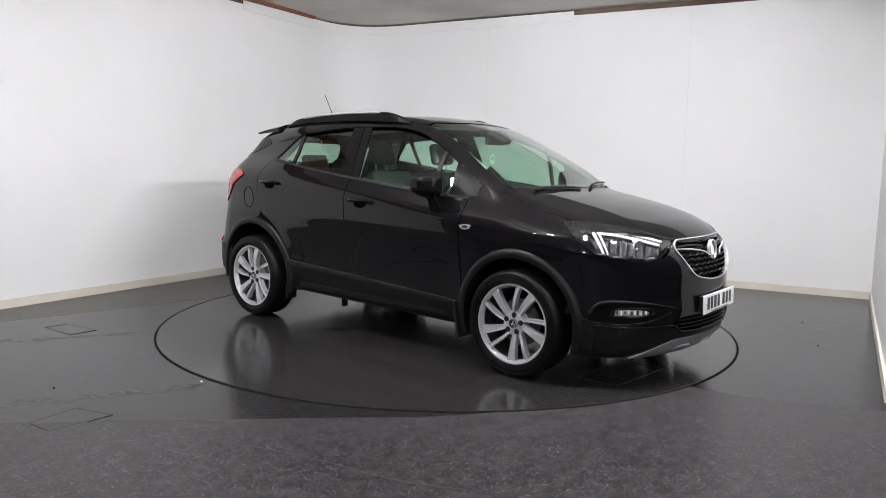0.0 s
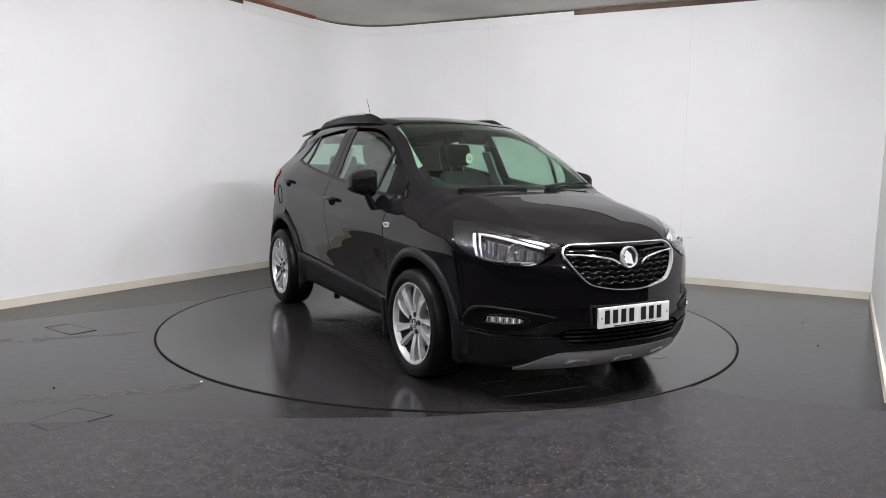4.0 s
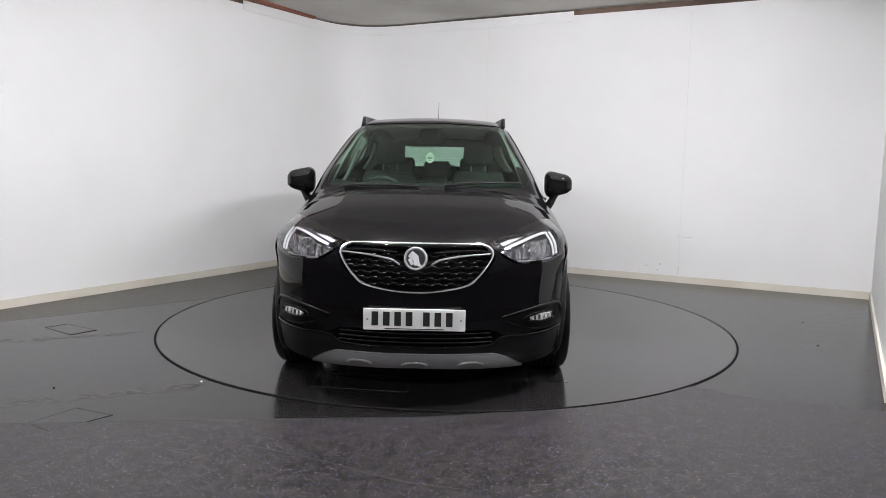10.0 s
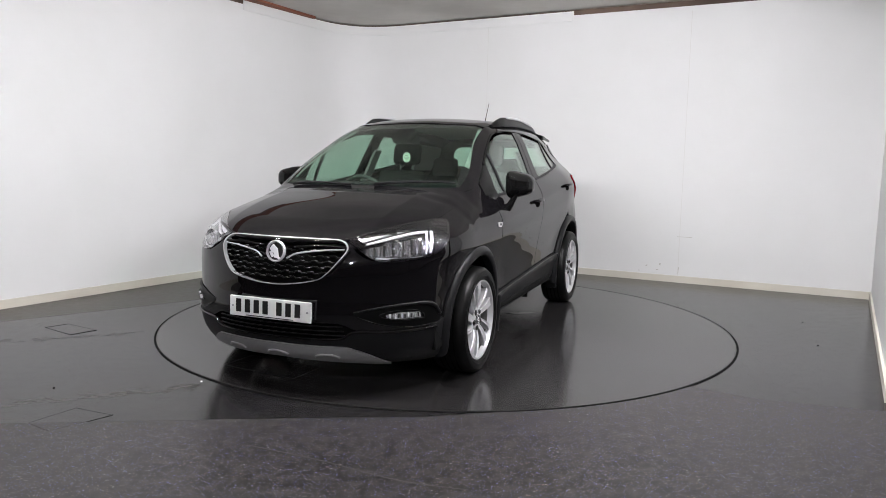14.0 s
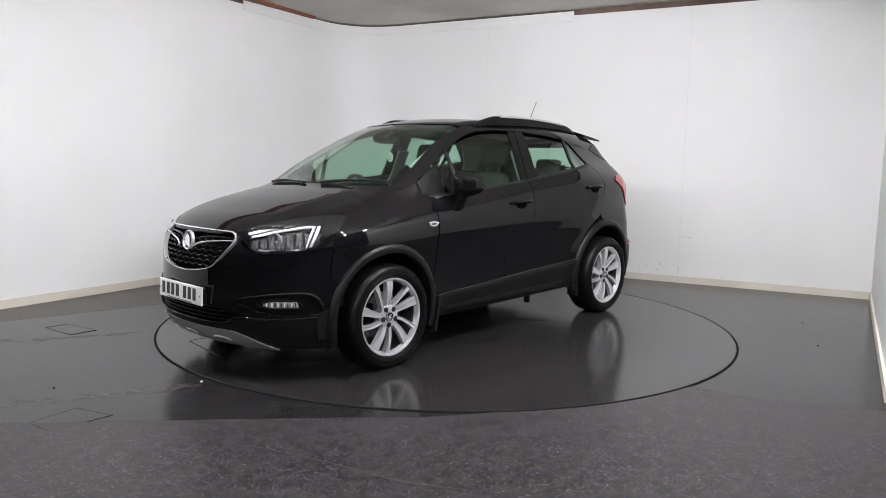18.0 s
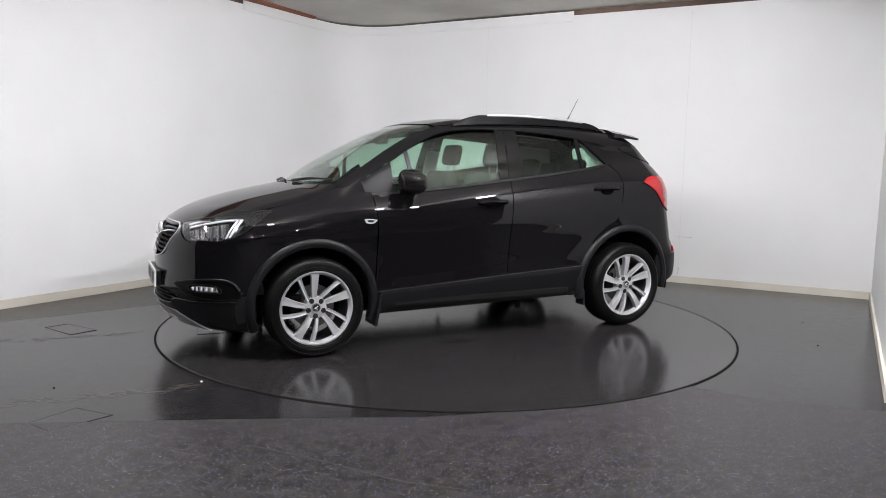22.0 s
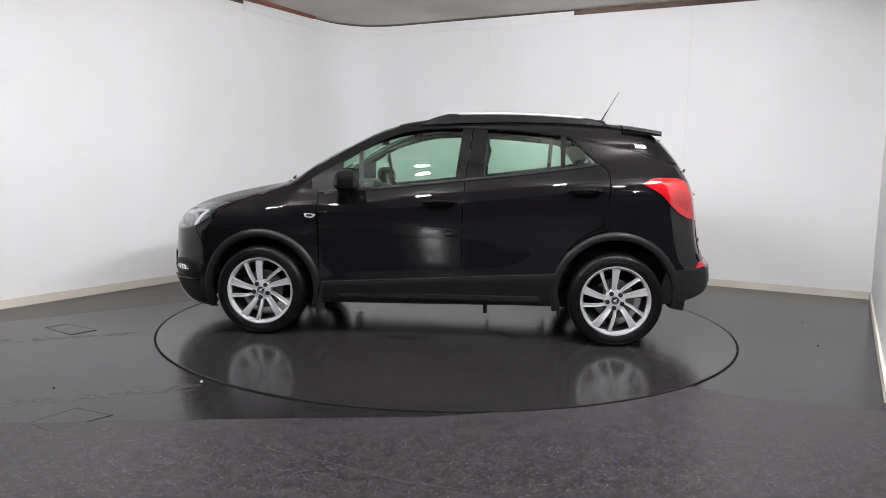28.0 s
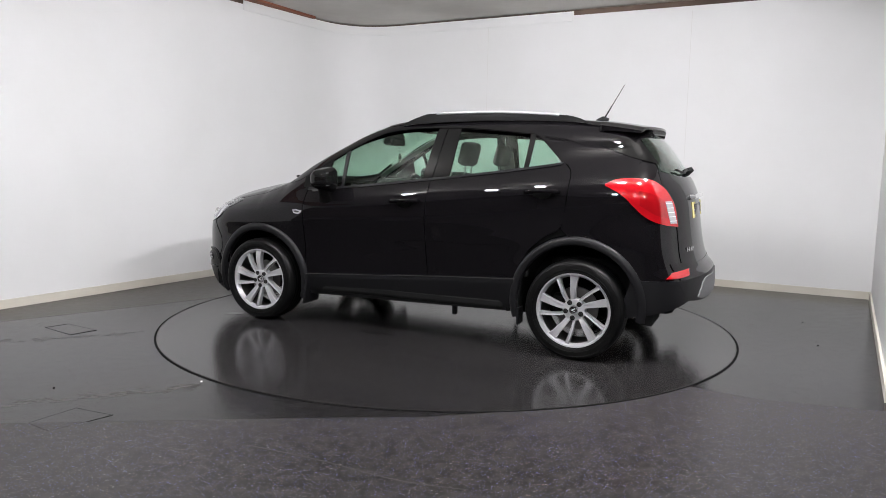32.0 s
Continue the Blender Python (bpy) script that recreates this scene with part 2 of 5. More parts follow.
# board along the top of the curved corner, and the red-brown soffit over the long wall
top_line_pts = [Vector((-2.326, 2.43))] + CURVE + [Vector((1.412, 2.748))]
tagged(strip_wall("trim_top_board", offset_line(top_line_pts, -0.010), 2.935, 3.045, 0.0095, WALL, ""), "white painted board along the wall top", "board", kind="structure")
# This strip fills the open gap; the gap's shade is in its brown.
tagged(strip_wall("trim_gap", offset_line(white_line, 0.03), WALL_H, 3.064, 0.02, GAP_BROWN, ""), "dark strip in the gap over the wall", "gap", kind="structure")
SOFFIT_A, SOFFIT_B = LEFT_START, CORNER - UL * 0.85
inward = Vector((UL.y, -UL.x))
bm = prism_bm([SOFFIT_A, SOFFIT_A + inward * 0.5, SOFFIT_B + inward * 0.06, SOFFIT_B], 3.040, 3.064)
tagged(part("trim_soffit", bm, REDWOOD), "red-brown timber soffit under the ceiling", "soffit", kind="structure")

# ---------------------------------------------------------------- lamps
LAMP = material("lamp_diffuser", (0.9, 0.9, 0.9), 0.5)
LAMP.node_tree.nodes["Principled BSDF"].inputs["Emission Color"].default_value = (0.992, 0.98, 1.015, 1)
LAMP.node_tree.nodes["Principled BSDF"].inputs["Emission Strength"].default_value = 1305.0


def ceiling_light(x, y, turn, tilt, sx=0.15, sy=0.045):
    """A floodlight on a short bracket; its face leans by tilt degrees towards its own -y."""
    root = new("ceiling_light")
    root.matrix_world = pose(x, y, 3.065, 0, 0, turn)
    tagged(root, "unseen rectangular floodlight under the ceiling, switched on", "ceiling light", "ceiling lights round the turntable")
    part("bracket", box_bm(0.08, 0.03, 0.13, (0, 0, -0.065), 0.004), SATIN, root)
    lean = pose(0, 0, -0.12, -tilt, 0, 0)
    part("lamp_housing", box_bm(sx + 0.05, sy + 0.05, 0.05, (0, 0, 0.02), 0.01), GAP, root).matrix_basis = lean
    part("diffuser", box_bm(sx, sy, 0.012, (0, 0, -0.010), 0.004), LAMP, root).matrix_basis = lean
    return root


for lx, ly, big in ((-2.45, -1.55, 1.0), (-1.75, -2.35, 1.0), (-0.75, -2.10, 0.95), (0.75, -2.05, 0.95), (1.75, -2.50, 1.25), (2.15, -1.75, 1.25)):
    ceiling_light(lx, ly, math.degrees(math.atan2(ly, lx)) - 90, 38, 0.15 * big, 0.06 * big)
# Four more out of view, added behind the camera to light the car's front.
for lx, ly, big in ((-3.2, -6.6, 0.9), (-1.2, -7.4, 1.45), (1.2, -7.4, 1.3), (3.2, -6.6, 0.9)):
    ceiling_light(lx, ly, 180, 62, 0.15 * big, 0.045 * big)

# ---------------------------------------------------------------- turntable
DISC_R = 2.222
turntable = new("turntable")
tagged(turntable, "round dark vinyl turntable set flush in the floor", "turntable")
part("disc", lathe_bm([(0, 0.004), (DISC_R - 0.002, 0.004), (DISC_R, 0.002), (DISC_R, -0.05)], 160, "z"), DISC, turntable, smooth=True, angle=30)
# Raised ring added to draw the slight highlight round the disc.
part("edge_glint", lathe_bm([(DISC_R - 0.010, 0.0041), (DISC_R - 0.009, 0.0056), (DISC_R - 0.003, 0.0056), (DISC_R - 0.001, 0.003)], 160, "z"), SCUFF, turntable, "thin ring for the highlight along the disc edge", smooth=True, angle=40)
PLATE_RIM = material("worn_plate_rim", (0.10, 0.10, 0.10), 0.25, 0.6)
WET = material("damp_mark", (0.010, 0.0095, 0.0095), 0.10)


def floor_patch(x, y, a, b, turn, mat, seed, label):
    """An uneven flat mark on the turntable."""
    rnd = random.Random(seed)
    wob = [0.7 + 0.5 * rnd.random() for _ in range(22)]
    pts = []
    for k in range(22):
        w = radians(360 * k / 22)
        q = Vector((a * math.cos(w) * wob[k], b * math.sin(w) * wob[k]))
        q.rotate(Matrix.Rotation(radians(turn), 2))
        pts.append((x + q.x, y + q.y))
    part("damp_patch", prism_bm(pts, 0.003, 0.0052), mat, turntable, label)


for k, (px, py, pa, pb) in enumerate(((0.25, 0.70, 0.14, 0.045), (0.05, 0.98, 0.05, 0.03), (-0.35, -0.85, 0.16, 0.05), (0.1, -1.05, 0.06, 0.03), (0.75, -0.2, 0.10, 0.05), (-0.5, 0.5, 0.12, 0.04))):
    floor_patch(px, py, pa, pb, 25 * k, WET, k, "dark damp patch on the vinyl")
floor_patch(1.62, 0.68, 0.09, 0.05, 40, WET, 11, "dark damp patch on the vinyl")
PLATE_PTS = [(1.615, -0.715), (1.865, -0.735), (1.925, -0.190), (1.655, -0.175)]
part("access_plate", prism_bm(PLATE_PTS, 0.003, 0.0050), DISC, turntable, "dark plate let into the disc")
for k in range(4):
    e0, e1 = Vector(PLATE_PTS[k]), Vector(PLATE_PTS[(k + 1) % 4])
    e2 = Vector((-(e1 - e0).y, (e1 - e0).x)).normalized() * 0.007
    part("plate_edge", prism_bm([tuple(e0), tuple(e1), tuple(e1 - e2), tuple(e0 - e2)], 0.003, 0.0070), PLATE_RIM, turntable)
bm = lathe_bm([(DISC_R, 0.0025), (DISC_R + 0.014, 0.0025), (DISC_R + 0.014, -0.05), (DISC_R, -0.05)], 160, "z", closed=True)
tagged(part("turntable_joint", bm, GAP), "narrow black joint round the turntable", "joint", kind="structure")


def sheet(name, outline, z, mat, label, cat):
    return tagged(part(name, prism_bm(outline, -0.01, z), mat), label, cat, kind="structure")


ring = [(2.236 * math.cos(radians(a)), 2.236 * math.sin(radians(a))) for a in np.linspace(-83.0, -50.0, 24)]
sheet("floor_front", [(-9, -12), (-9, -3.2), (-4.0, -2.72), (-2.2, -2.52), (-1.08, -2.40), (-0.53, -2.345), (-0.10, -2.312)] + ring + [(1.75, -1.92), (2.6, -2.15), (9, -3.6), (9, -12)], 0.0022, FLOOR_FRONT,
      "worn speckled vinyl sheet in front of the turntable", "floor")

sheet("floor_wall_strip", [tuple(LEFT_START + inward * 0.02), tuple(LEFT_START + inward * 0.42), (-3.44, -0.40), (-2.82, 0.13), (-2.07, 0.81), (-1.55, 1.42), (-0.9, 3.0), tuple(CORNER)], 0.0008, FLOOR_STRIP,
      "brown-grey vinyl strip along the wall", "floor")


def flat_line(name, pts, width, z, mat, label, cat):
    """A thin strip lying on the floor along a line."""
    line = [Vector(p) for p in catmull(pts, 26)]
    a, b = offset_line(line, width / 2), offset_line(line, -width / 2)
    return tagged(part(name, prism_bm([tuple(v) for v in a + b[::-1]], 0.0, z), mat), label, cat, kind="structure")




def scuff_band(pts, width, count, seed, label):
    """Many small uneven rub marks strewn along a line on the vinyl."""
    rnd = random.Random(seed)
    line = [Vector(q) for q in catmull(pts, 60)]
    bm = bmesh.new()
    for _ in range(count):
        i = rnd.randrange(1, 59)
        t = (line[i + 1] - line[i - 1]).normalized()
        side = Vector((-t.y, t.x))
        c = line[i] + side * rnd.gauss(0, width / 2)
        a, b = 0.02 + 0.07 * rnd.random() ** 2, 0.003 + 0.007 * rnd.random()
        turn = rnd.gauss(0, 0.25)
        ring = []
        for k in range(9):
            w = 2 * math.pi * k / 9
            u, v = a * math.cos(w) * (0.7 + 0.5 * rnd.random()), b * math.sin(w) * (0.6 + 0.7 * rnd.random())
            q = c + t * (u * math.cos(turn) - v * math.sin(turn)) + side * (u * math.sin(turn) + v * math.cos(turn))
            ring.append(bm.verts.new((q.x, q.y, 0.0003 + 0.0004 * rnd.random())))
        bm.faces.new(ring)
    return tagged(part("floor_scuffs", bm, FLOOR_STRIP), label, "scuff marks", kind="stuff")


scuff_band([(-3.6, -1.15), (-3.05, -0.98), (-2.72, -0.86), (-2.26, -0.66)], 0.05, 70, 3, "faint brown rub marks on the dark vinyl floor")
scuff_band([(-2.9, -2.50), (-2.27, -2.24), (-1.92, -2.10), (-1.53, -1.95), (-1.38, -1.86)], 0.06, 110, 5, "faint brown rub marks on the dark vinyl floor")
flat_line("floor_seam_3", [(-0.87, -2.72), (-0.54, -2.86), (-0.19, -3.04), (0.10, -3.12)], 0.009, 0.0026, PALE_SCUFF, "faint scuffed line on the vinyl", "scuff")


def floor_hatch(corners, dark):
    root = new("floor_hatch")
    tagged(root, "flush vinyl-covered floor hatch with dark edges", "floor hatch", "floor hatches")
    c = [Vector(p) for p in corners]
    mid = sum(c, Vector((0, 0))) / 4
    part("hatch_lid", prism_bm([tuple(mid + (p - mid) * 0.975) for p in c], 0.0, 0.0012), FLOOR, root)
    for k in range(4):
        p, q = c[k], c[(k + 1) % 4]
        w = 0.009 if k in dark else 0.004
        n = Vector((-(q - p).y, (q - p).x)).normalized() * w
        part("hatch_edge", prism_bm([tuple(p), tuple(q), tuple(q + n), tuple(p + n)], 0.0, 0.0022), GAP if k in dark else SCUFF, root)


floor_hatch([(-3.005, -0.557), (-2.704, -0.765), (-2.590, -0.614), (-2.897, -0.423)], (1, 3))
floor_hatch([(-2.004, -2.5), (-1.846, -2.60), (-1.651, -2.366), (-1.883, -2.272)], ())


def crumb(at, r, mat, label, cat, seed):
    rnd = random.Random(seed)
    bm = bmesh.new()
    bmesh.ops.create_icosphere(bm, subdivisions=2, radius=r)
    for v in bm.verts:
        v.co *= 0.75 + 0.5 * rnd.random()
        v.co.z = max(v.co.z * 0.5, -r * 0.2) + r * 0.2
    ob = tagged(part("floor_crumb", bm, mat), label, cat, "crumbs on the floor")
    ob.location = (*at, 0.0005)


crumb((-1.405, -1.80), 0.0075, PLATE_WHITE, "small white chip lying on the vinyl floor", "chip", 1)
crumb((-2.168, -1.964), 0.007, GAP, "small dark crumb lying on the vinyl floor", "crumb", 2)
crumb((2.726, -0.652), 0.007, GAP, "small dark crumb lying on the vinyl floor", "crumb", 3)
crumb((3.0, 0.14), 0.007, GAP, "small dark crumb lying on the vinyl floor", "crumb", 4)

# joints and scuffs on the end wall
JOINT = wall_paint("wall_joint_paint", (0.75, 0.75, 0.74), (0.69, 0.68, 0.66))
MARK = material("grey_scuff_mark", (0.55, 0.53, 0.50), 0.7)
out_b = Vector((UB.y, -UB.x))


def wall_mark(name, s, z0, z1, width, mat, label, cat, lean=0.0):
    """A thin mark on the end wall, s metres from its corner with the side wall."""
    p = PB - UB * s
    a = p + out_b * 0.0012
    bm = bmesh.new()
    q = [(a - UB * (width / 2), z0), (a + UB * (width / 2), z0), (a + UB * (width / 2 + lean), z1), (a - UB * (width / 2 - lean), z1)]
    f = bm.faces.new([bm.verts.new((*v, z)) for v, z in q])
    r = bmesh.ops.extrude_face_region(bm, geom=[f])
    for v in r["geom"]:
        if isinstance(v, bmesh.types.BMVert):
            v.co -= Vector((*out_b, 0)) * 0.0012
    return tagged(part(name, bm, mat), label, cat, kind="structure")


wall_mark("wall_joint_1", 1.87, 0.075, 2.95, 0.006, JOINT, "fine vertical joint between wall boards", "joint")
wall_mark("wall_joint_2", 4.26, 1.2, 2.95, 0.004, JOINT, "fine vertical joint between wall boards", "joint")
for k, (sm, z0, w, h) in enumerate(((2.22, 0.16, 0.02, 0.012), (2.07, 0.18, 0.014, 0.024), (2.10, 0.12, 0.02, 0.010), (1.87, 0.10, 0.010, 0.07), (1.82, 0.51, 0.16, 0.005), (2.30, 0.10, 0.02, 0.007))):
    wall_mark("wall_scuff_%d" % (k + 1), sm, z0, z0 + h, w, MARK, "small grey scuff on the white wall", "scuff", 0.006)

# ---------------------------------------------------------------- car: the skin as a field
# Car space: x forwards from the middle of the wheelbase, y to the car's left, z up from the ground.
AXLE = 1.2775
top_line = spline([-2.2, -1.95, -1.66, -1.30, -0.90, -0.45, 0.0, 0.25, 0.42, 0.70, 0.95, 1.16, 1.24, 1.42, 1.65, 1.85, 2.00, 2.10, 2.16, 2.25],
                  [1.42, 1.48, 1.545, 1.596, 1.622, 1.634, 1.626, 1.596, 1.553, 1.432, 1.298, 1.155, 1.117, 1.078, 1.028, 0.968, 0.915, 0.868, 0.835, 0.75])
top_crown = spline([-2.2, -1.3, -0.2, 0.3, 0.7, 1.1, 1.3, 1.8, 2.2], [0.10, 0.10, 0.10, 0.12, 0.17, 0.17, 0.07, 0.09, 0.10])
side_prof = spline([0.10, 0.22, 0.36, 0.55, 0.66, 0.76, 0.88, 0.97, 1.03, 1.08, 1.12, 1.16, 1.30, 1.45, 1.60, 1.75],
                   [0.76, 0.824, 0.838, 0.8445, 0.850, 0.8605, 0.8755, 0.8735, 0.858, 0.832, 0.806, 0.779, 0.714, 0.640, 0.555, 0.46])
side_plan = spline([-2.3, -2.05, -1.75, -1.40, -0.9, 0.0, 0.9, 1.35, 1.65, 1.90, 2.10, 2.3],
                   [-0.17, -0.092, -0.030, -0.003, 0.0, 0.0, 0.0, -0.002, -0.020, -0.058, -0.11, -0.18])
nose_line = spline([0.10, 0.20, 0.28, 0.36, 0.45, 0.54, 0.62, 0.74, 0.84, 0.90, 1.1],
                   [1.98, 2.085, 2.150, 2.178, 2.186, 2.176, 2.175, 2.170, 2.150, 2.115, 1.93])
tail_line = spline([0.12, 0.22, 0.32, 0.45, 0.56, 0.62, 0.72, 0.90, 1.05, 1.16, 1.24, 1.40, 1.52, 1.70],
                   [-1.80, -1.95, -2.035, -2.058, -2.052, -2.01, -1.975, -1.945, -1.925, -1.885, -1.835, -1.725, -1.64, -1.50])


def smax(a, b, k):
    h = np.clip(k - np.abs(a - b), 0, None) / k
    return np.maximum(a, b) + h * h * k * 0.25


def smoothstep(a, b, x):
    t = np.clip((x - a) / (b - a), 0, 1)
    return t * t * (3 - 2 * t)


def half_width(x, z):
    zz = z + 0.115 * x * smoothstep(0.55, 1.10, z) * smoothstep(1.75, 1.45, z)
    w = side_prof(zz) + side_plan(x)
    # the waist crease and the swept hollow in the lower doors
    w = w - 0.003 * np.exp(-((z - 0.535 + 0.03 * (x + 0.2) - 0.22 * smoothstep(-0.45, -1.2, x)) / 0.085) ** 2) * smoothstep(0.95, 0.55, x) * smoothstep(-1.25, -0.75, x)
    # the doors lean in towards the sill
    w = w - 0.026 * smoothstep(0.88, 0.38, z) * smoothstep(0.98, 0.70, x) * smoothstep(-1.05, -0.70, x)
    w = w - 0.022 * smoothstep(0.75, 1.35, x) * smoothstep(0.76, 0.94, z)
    w = w - 0.040 * smoothstep(-1.05, -1.75, x) * smoothstep(0.72, 1.02, z)
    w = w - 0.034 * smoothstep(-0.90, -1.60, x) * smoothstep(1.12, 1.34, z)
    return w - 0.080 * smoothstep(-0.2, -1.5, x) * smoothstep(1.05, 1.42, z)


def field(p):
    x, y, z = p[:, 0], np.abs(p[:, 1]), p[:, 2]
    side = y - half_width(x, z)
    fold = 0.17 * (np.sqrt((y - 0.475) ** 2 + 0.00006) + y - 0.475) * 0.5 * smoothstep(1.15, 1.35, x) * smoothstep(2.05, 1.85, x)
    top = (z - top_line(x) + top_crown(x) * y ** 2 + fold) * 0.86
    nose = (x - nose_line(z) + 0.115 * (y / 0.5) ** 2.3) * 0.9
    tail = (tail_line(z) - x + 0.085 * (y / 0.6) ** 2.4) * 0.9
    low = 0.17 - z
    f = smax(side, top, 0.11)
    f = smax(f, nose, 0.16)
    f = smax(f, tail, 0.14)
    return smax(f, low, 0.06)


def gradient(p, e=2e-3):
    g = np.stack([field(p + e * np.eye(3)[k]) - field(p - e * np.eye(3)[k]) for k in range(3)], 1)
    return g / (np.linalg.norm(g, axis=1)[:, None] + 1e-9)


def land(start, way):
    """Where rays from start along way first meet the skin."""
    start = np.asarray(start, float)
    way = np.broadcast_to(np.asarray(way, float) / np.linalg.norm(way), start.shape)
    lo, span, steps = np.zeros(len(start)), 3.2, 128
    for level in range(4):
        ts = lo[:, None] + np.linspace(0, span, steps + 1)[None]
        f = field((start[:, None] + way[:, None] * ts[:, :, None]).reshape(-1, 3)).reshape(ts.shape)
        inside = f <= 0
        hit = inside.any(1)
        k = np.where(hit, inside.argmax(1), f.argmin(1))
        row = np.arange(len(start))
        if level == 3:
            return start + way * ts[row, k][:, None]
        lo = ts[row, np.maximum(k - 1, 0)]
        span, steps = 2 * span / steps, 24


VIEWS = {  # how an outline (a, b) is laid on the skin: start point and way
    "side": (lambda q: np.stack([q[:, 0], np.full(len(q), 1.6), q[:, 1]], 1), (0, -1, 0)),
    "top": (lambda q: np.stack([q[:, 0], q[:, 1], np.full(len(q), 2.4)], 1), (0, 0, -1)),
    "front": (lambda q: np.stack([np.full(len(q), 2.9), q[:, 0], q[:, 1]], 1), (-1, 0, 0)),
    "rear": (lambda q: np.stack([np.full(len(q), -2.9), q[:, 0], q[:, 1]], 1), (1, 0, 0)),
    # slantwise on a front or rear corner: a is the distance along the slanted picture, x - y or x + y over root 2
    "corner": (lambda q: np.stack([1.8 + (q[:, 0]) / math.sqrt(2), 1.8 - (q[:, 0]) / math.sqrt(2), q[:, 1]], 1), (-1, -1, 0)),
    "tail": (lambda q: np.stack([-1.8 + (q[:, 0]) / math.sqrt(2), 1.8 + (q[:, 0]) / math.sqrt(2), q[:, 1]], 1), (1, -1, 0)),
}


def coons(bottom, top, left, right, nu, nv):
    """A grid (nu x nv) filling four outline curves; left and right may be None for straight sides."""
    b, t = catmull(bottom, nu), catmull(top, nu)
    l = catmull(left, nv) if left is not None else catmull([b[0], t[0]], nv)
    r = catmull(right, nv) if right is not None else catmull([b[-1], t[-1]], nv)
    u, v = np.linspace(0, 1, nu)[:, None, None], np.linspace(0, 1, nv)[None, :, None]
    g = (1 - v) * b[:, None] + v * t[:, None] + (1 - u) * l[None] + u * r[None]
    return g - ((1 - u) * (1 - v) * b[0] + u * (1 - v) * b[-1] + (1 - u) * v * t[0] + u * v * t[-1])


def skin(grid2, view, off):
    nu, nv = grid2.shape[:2]
    start, way = VIEWS[view]
    p = land(start(grid2.reshape(-1, 2)), way)
    n = gradient(p)
    return (p + n * off).reshape(nu, nv, 3), n.reshape(nu, nv, 3)


def slab(name, p, n, thick, mat, parent, label="", loop=False, exact=False):
    """A sheet with thickness from a grid of points and its outward normals; the rim has verts of its own."""
    nu, nv = p.shape[:2]
    q = p - n * thick
    verts = list(p.reshape(-1, 3)) + list(q.reshape(-1, 3))
    faces, base = [], nu * nv
    idx = np.arange(nu * nv).reshape(nu, nv)
    facing = np.cross(p[1:, :-1] - p[:-1, :-1], p[:-1, 1:] - p[:-1, :-1])
    flip = float((facing * n[:-1, :-1]).sum()) < 0
    last = nu if loop else nu - 1
    for i in range(last):
        k = (i + 1) % nu
        for j in range(nv - 1):
            f = (idx[i, j], idx[k, j], idx[k, j + 1], idx[i, j + 1])
            faces.append(tuple(int(v) for v in (f[::-1] if flip else f)))
            faces.append(tuple(int(v) + base for v in (f if flip else f[::-1])))
    if loop:
        rims = [[idx[i, 0] for i in range(nu)] + [idx[0, 0]], ([idx[i, nv - 1] for i in range(nu)] + [idx[0, nv - 1]])[::-1]]
    else:
        rims = [[idx[i, 0] for i in range(nu)] + [idx[nu - 1, j] for j in range(1, nv)] + [idx[i, nv - 1] for i in range(nu - 2, -1, -1)] + [idx[0, j] for j in range(nv - 2, -1, -1)]]
    for rim in rims:
        s = len(verts)
        for v in rim:
            verts.append(verts[int(v)])
            verts.append(verts[int(v) + base])
        for i in range(len(rim) - 1):
            f = (s + 2 * i, s + 2 * i + 1, s + 2 * i + 3, s + 2 * i + 2)
            faces.append(f[::-1] if flip else f)
    normals = None
    if exact:
        flat = n.reshape(-1, 3)
        normals = np.concatenate([flat, -flat, np.zeros((len(verts) - 2 * base, 3))])
    return mesh_ob(name, verts, faces, mat, parent, label, normals=normals)


FLIP_Y = np.array([1.0, -1.0, 1.0])


def both_sides(name, outline, view, mat, parent, nu=26, nv=20, off=0.0, thick=0.012, label="", grid=None):
    """The same panel on the car's left and right."""
    g = coons(*outline, nu, nv) if grid is None else grid
    p, n = skin(g, view, off)
    return [slab(name, p, n, thick, mat, parent, label, exact=True), slab(name, p * FLIP_Y, n * FLIP_Y, thick, mat, parent, label, exact=True)]


def middle(name, outline, view, mat, parent, nu=20, nv=20, off=0.0, thick=0.012, label=""):
    """A panel across the car, from the outline of its left half (u from the middle outwards)."""
    g = coons(*outline, nu, nv)
    p, n = skin(g, view, off)
    p = np.concatenate([(p * FLIP_Y)[:0:-1], p])
    n = np.concatenate([(n * FLIP_Y)[:0:-1], n])
    return slab(name, p, n, thick, mat, parent, label, exact=True)


def loop_band(outer, inner, n, rows, view, off, off_in=None):
    """A grid round a closed band between two closed outlines in a view."""
    a, b = catmull(list(outer) + [outer[0]], n + 1)[:-1], catmull(list(inner) + [inner[0]], n + 1)[:-1]
    v = np.linspace(0, 1, rows)[None, :, None]
    return skin(a[:, None] * (1 - v) + b[:, None] * v, view, off)


def arch(cx, cz, r, a0, a1, n=9, rz=None):
    rz = rz or r
    return [(cx + r * math.cos(radians(a0 + (a1 - a0) * k / (n - 1))), cz + rz * math.sin(radians(a0 + (a1 - a0) * k / (n - 1)))) for k in range(n)]


car = new("car")
tagged(car, "black compact five-door SUV with silver alloy wheels", "car")
WHEEL_Z = 0.331
ARCH_R = 0.395

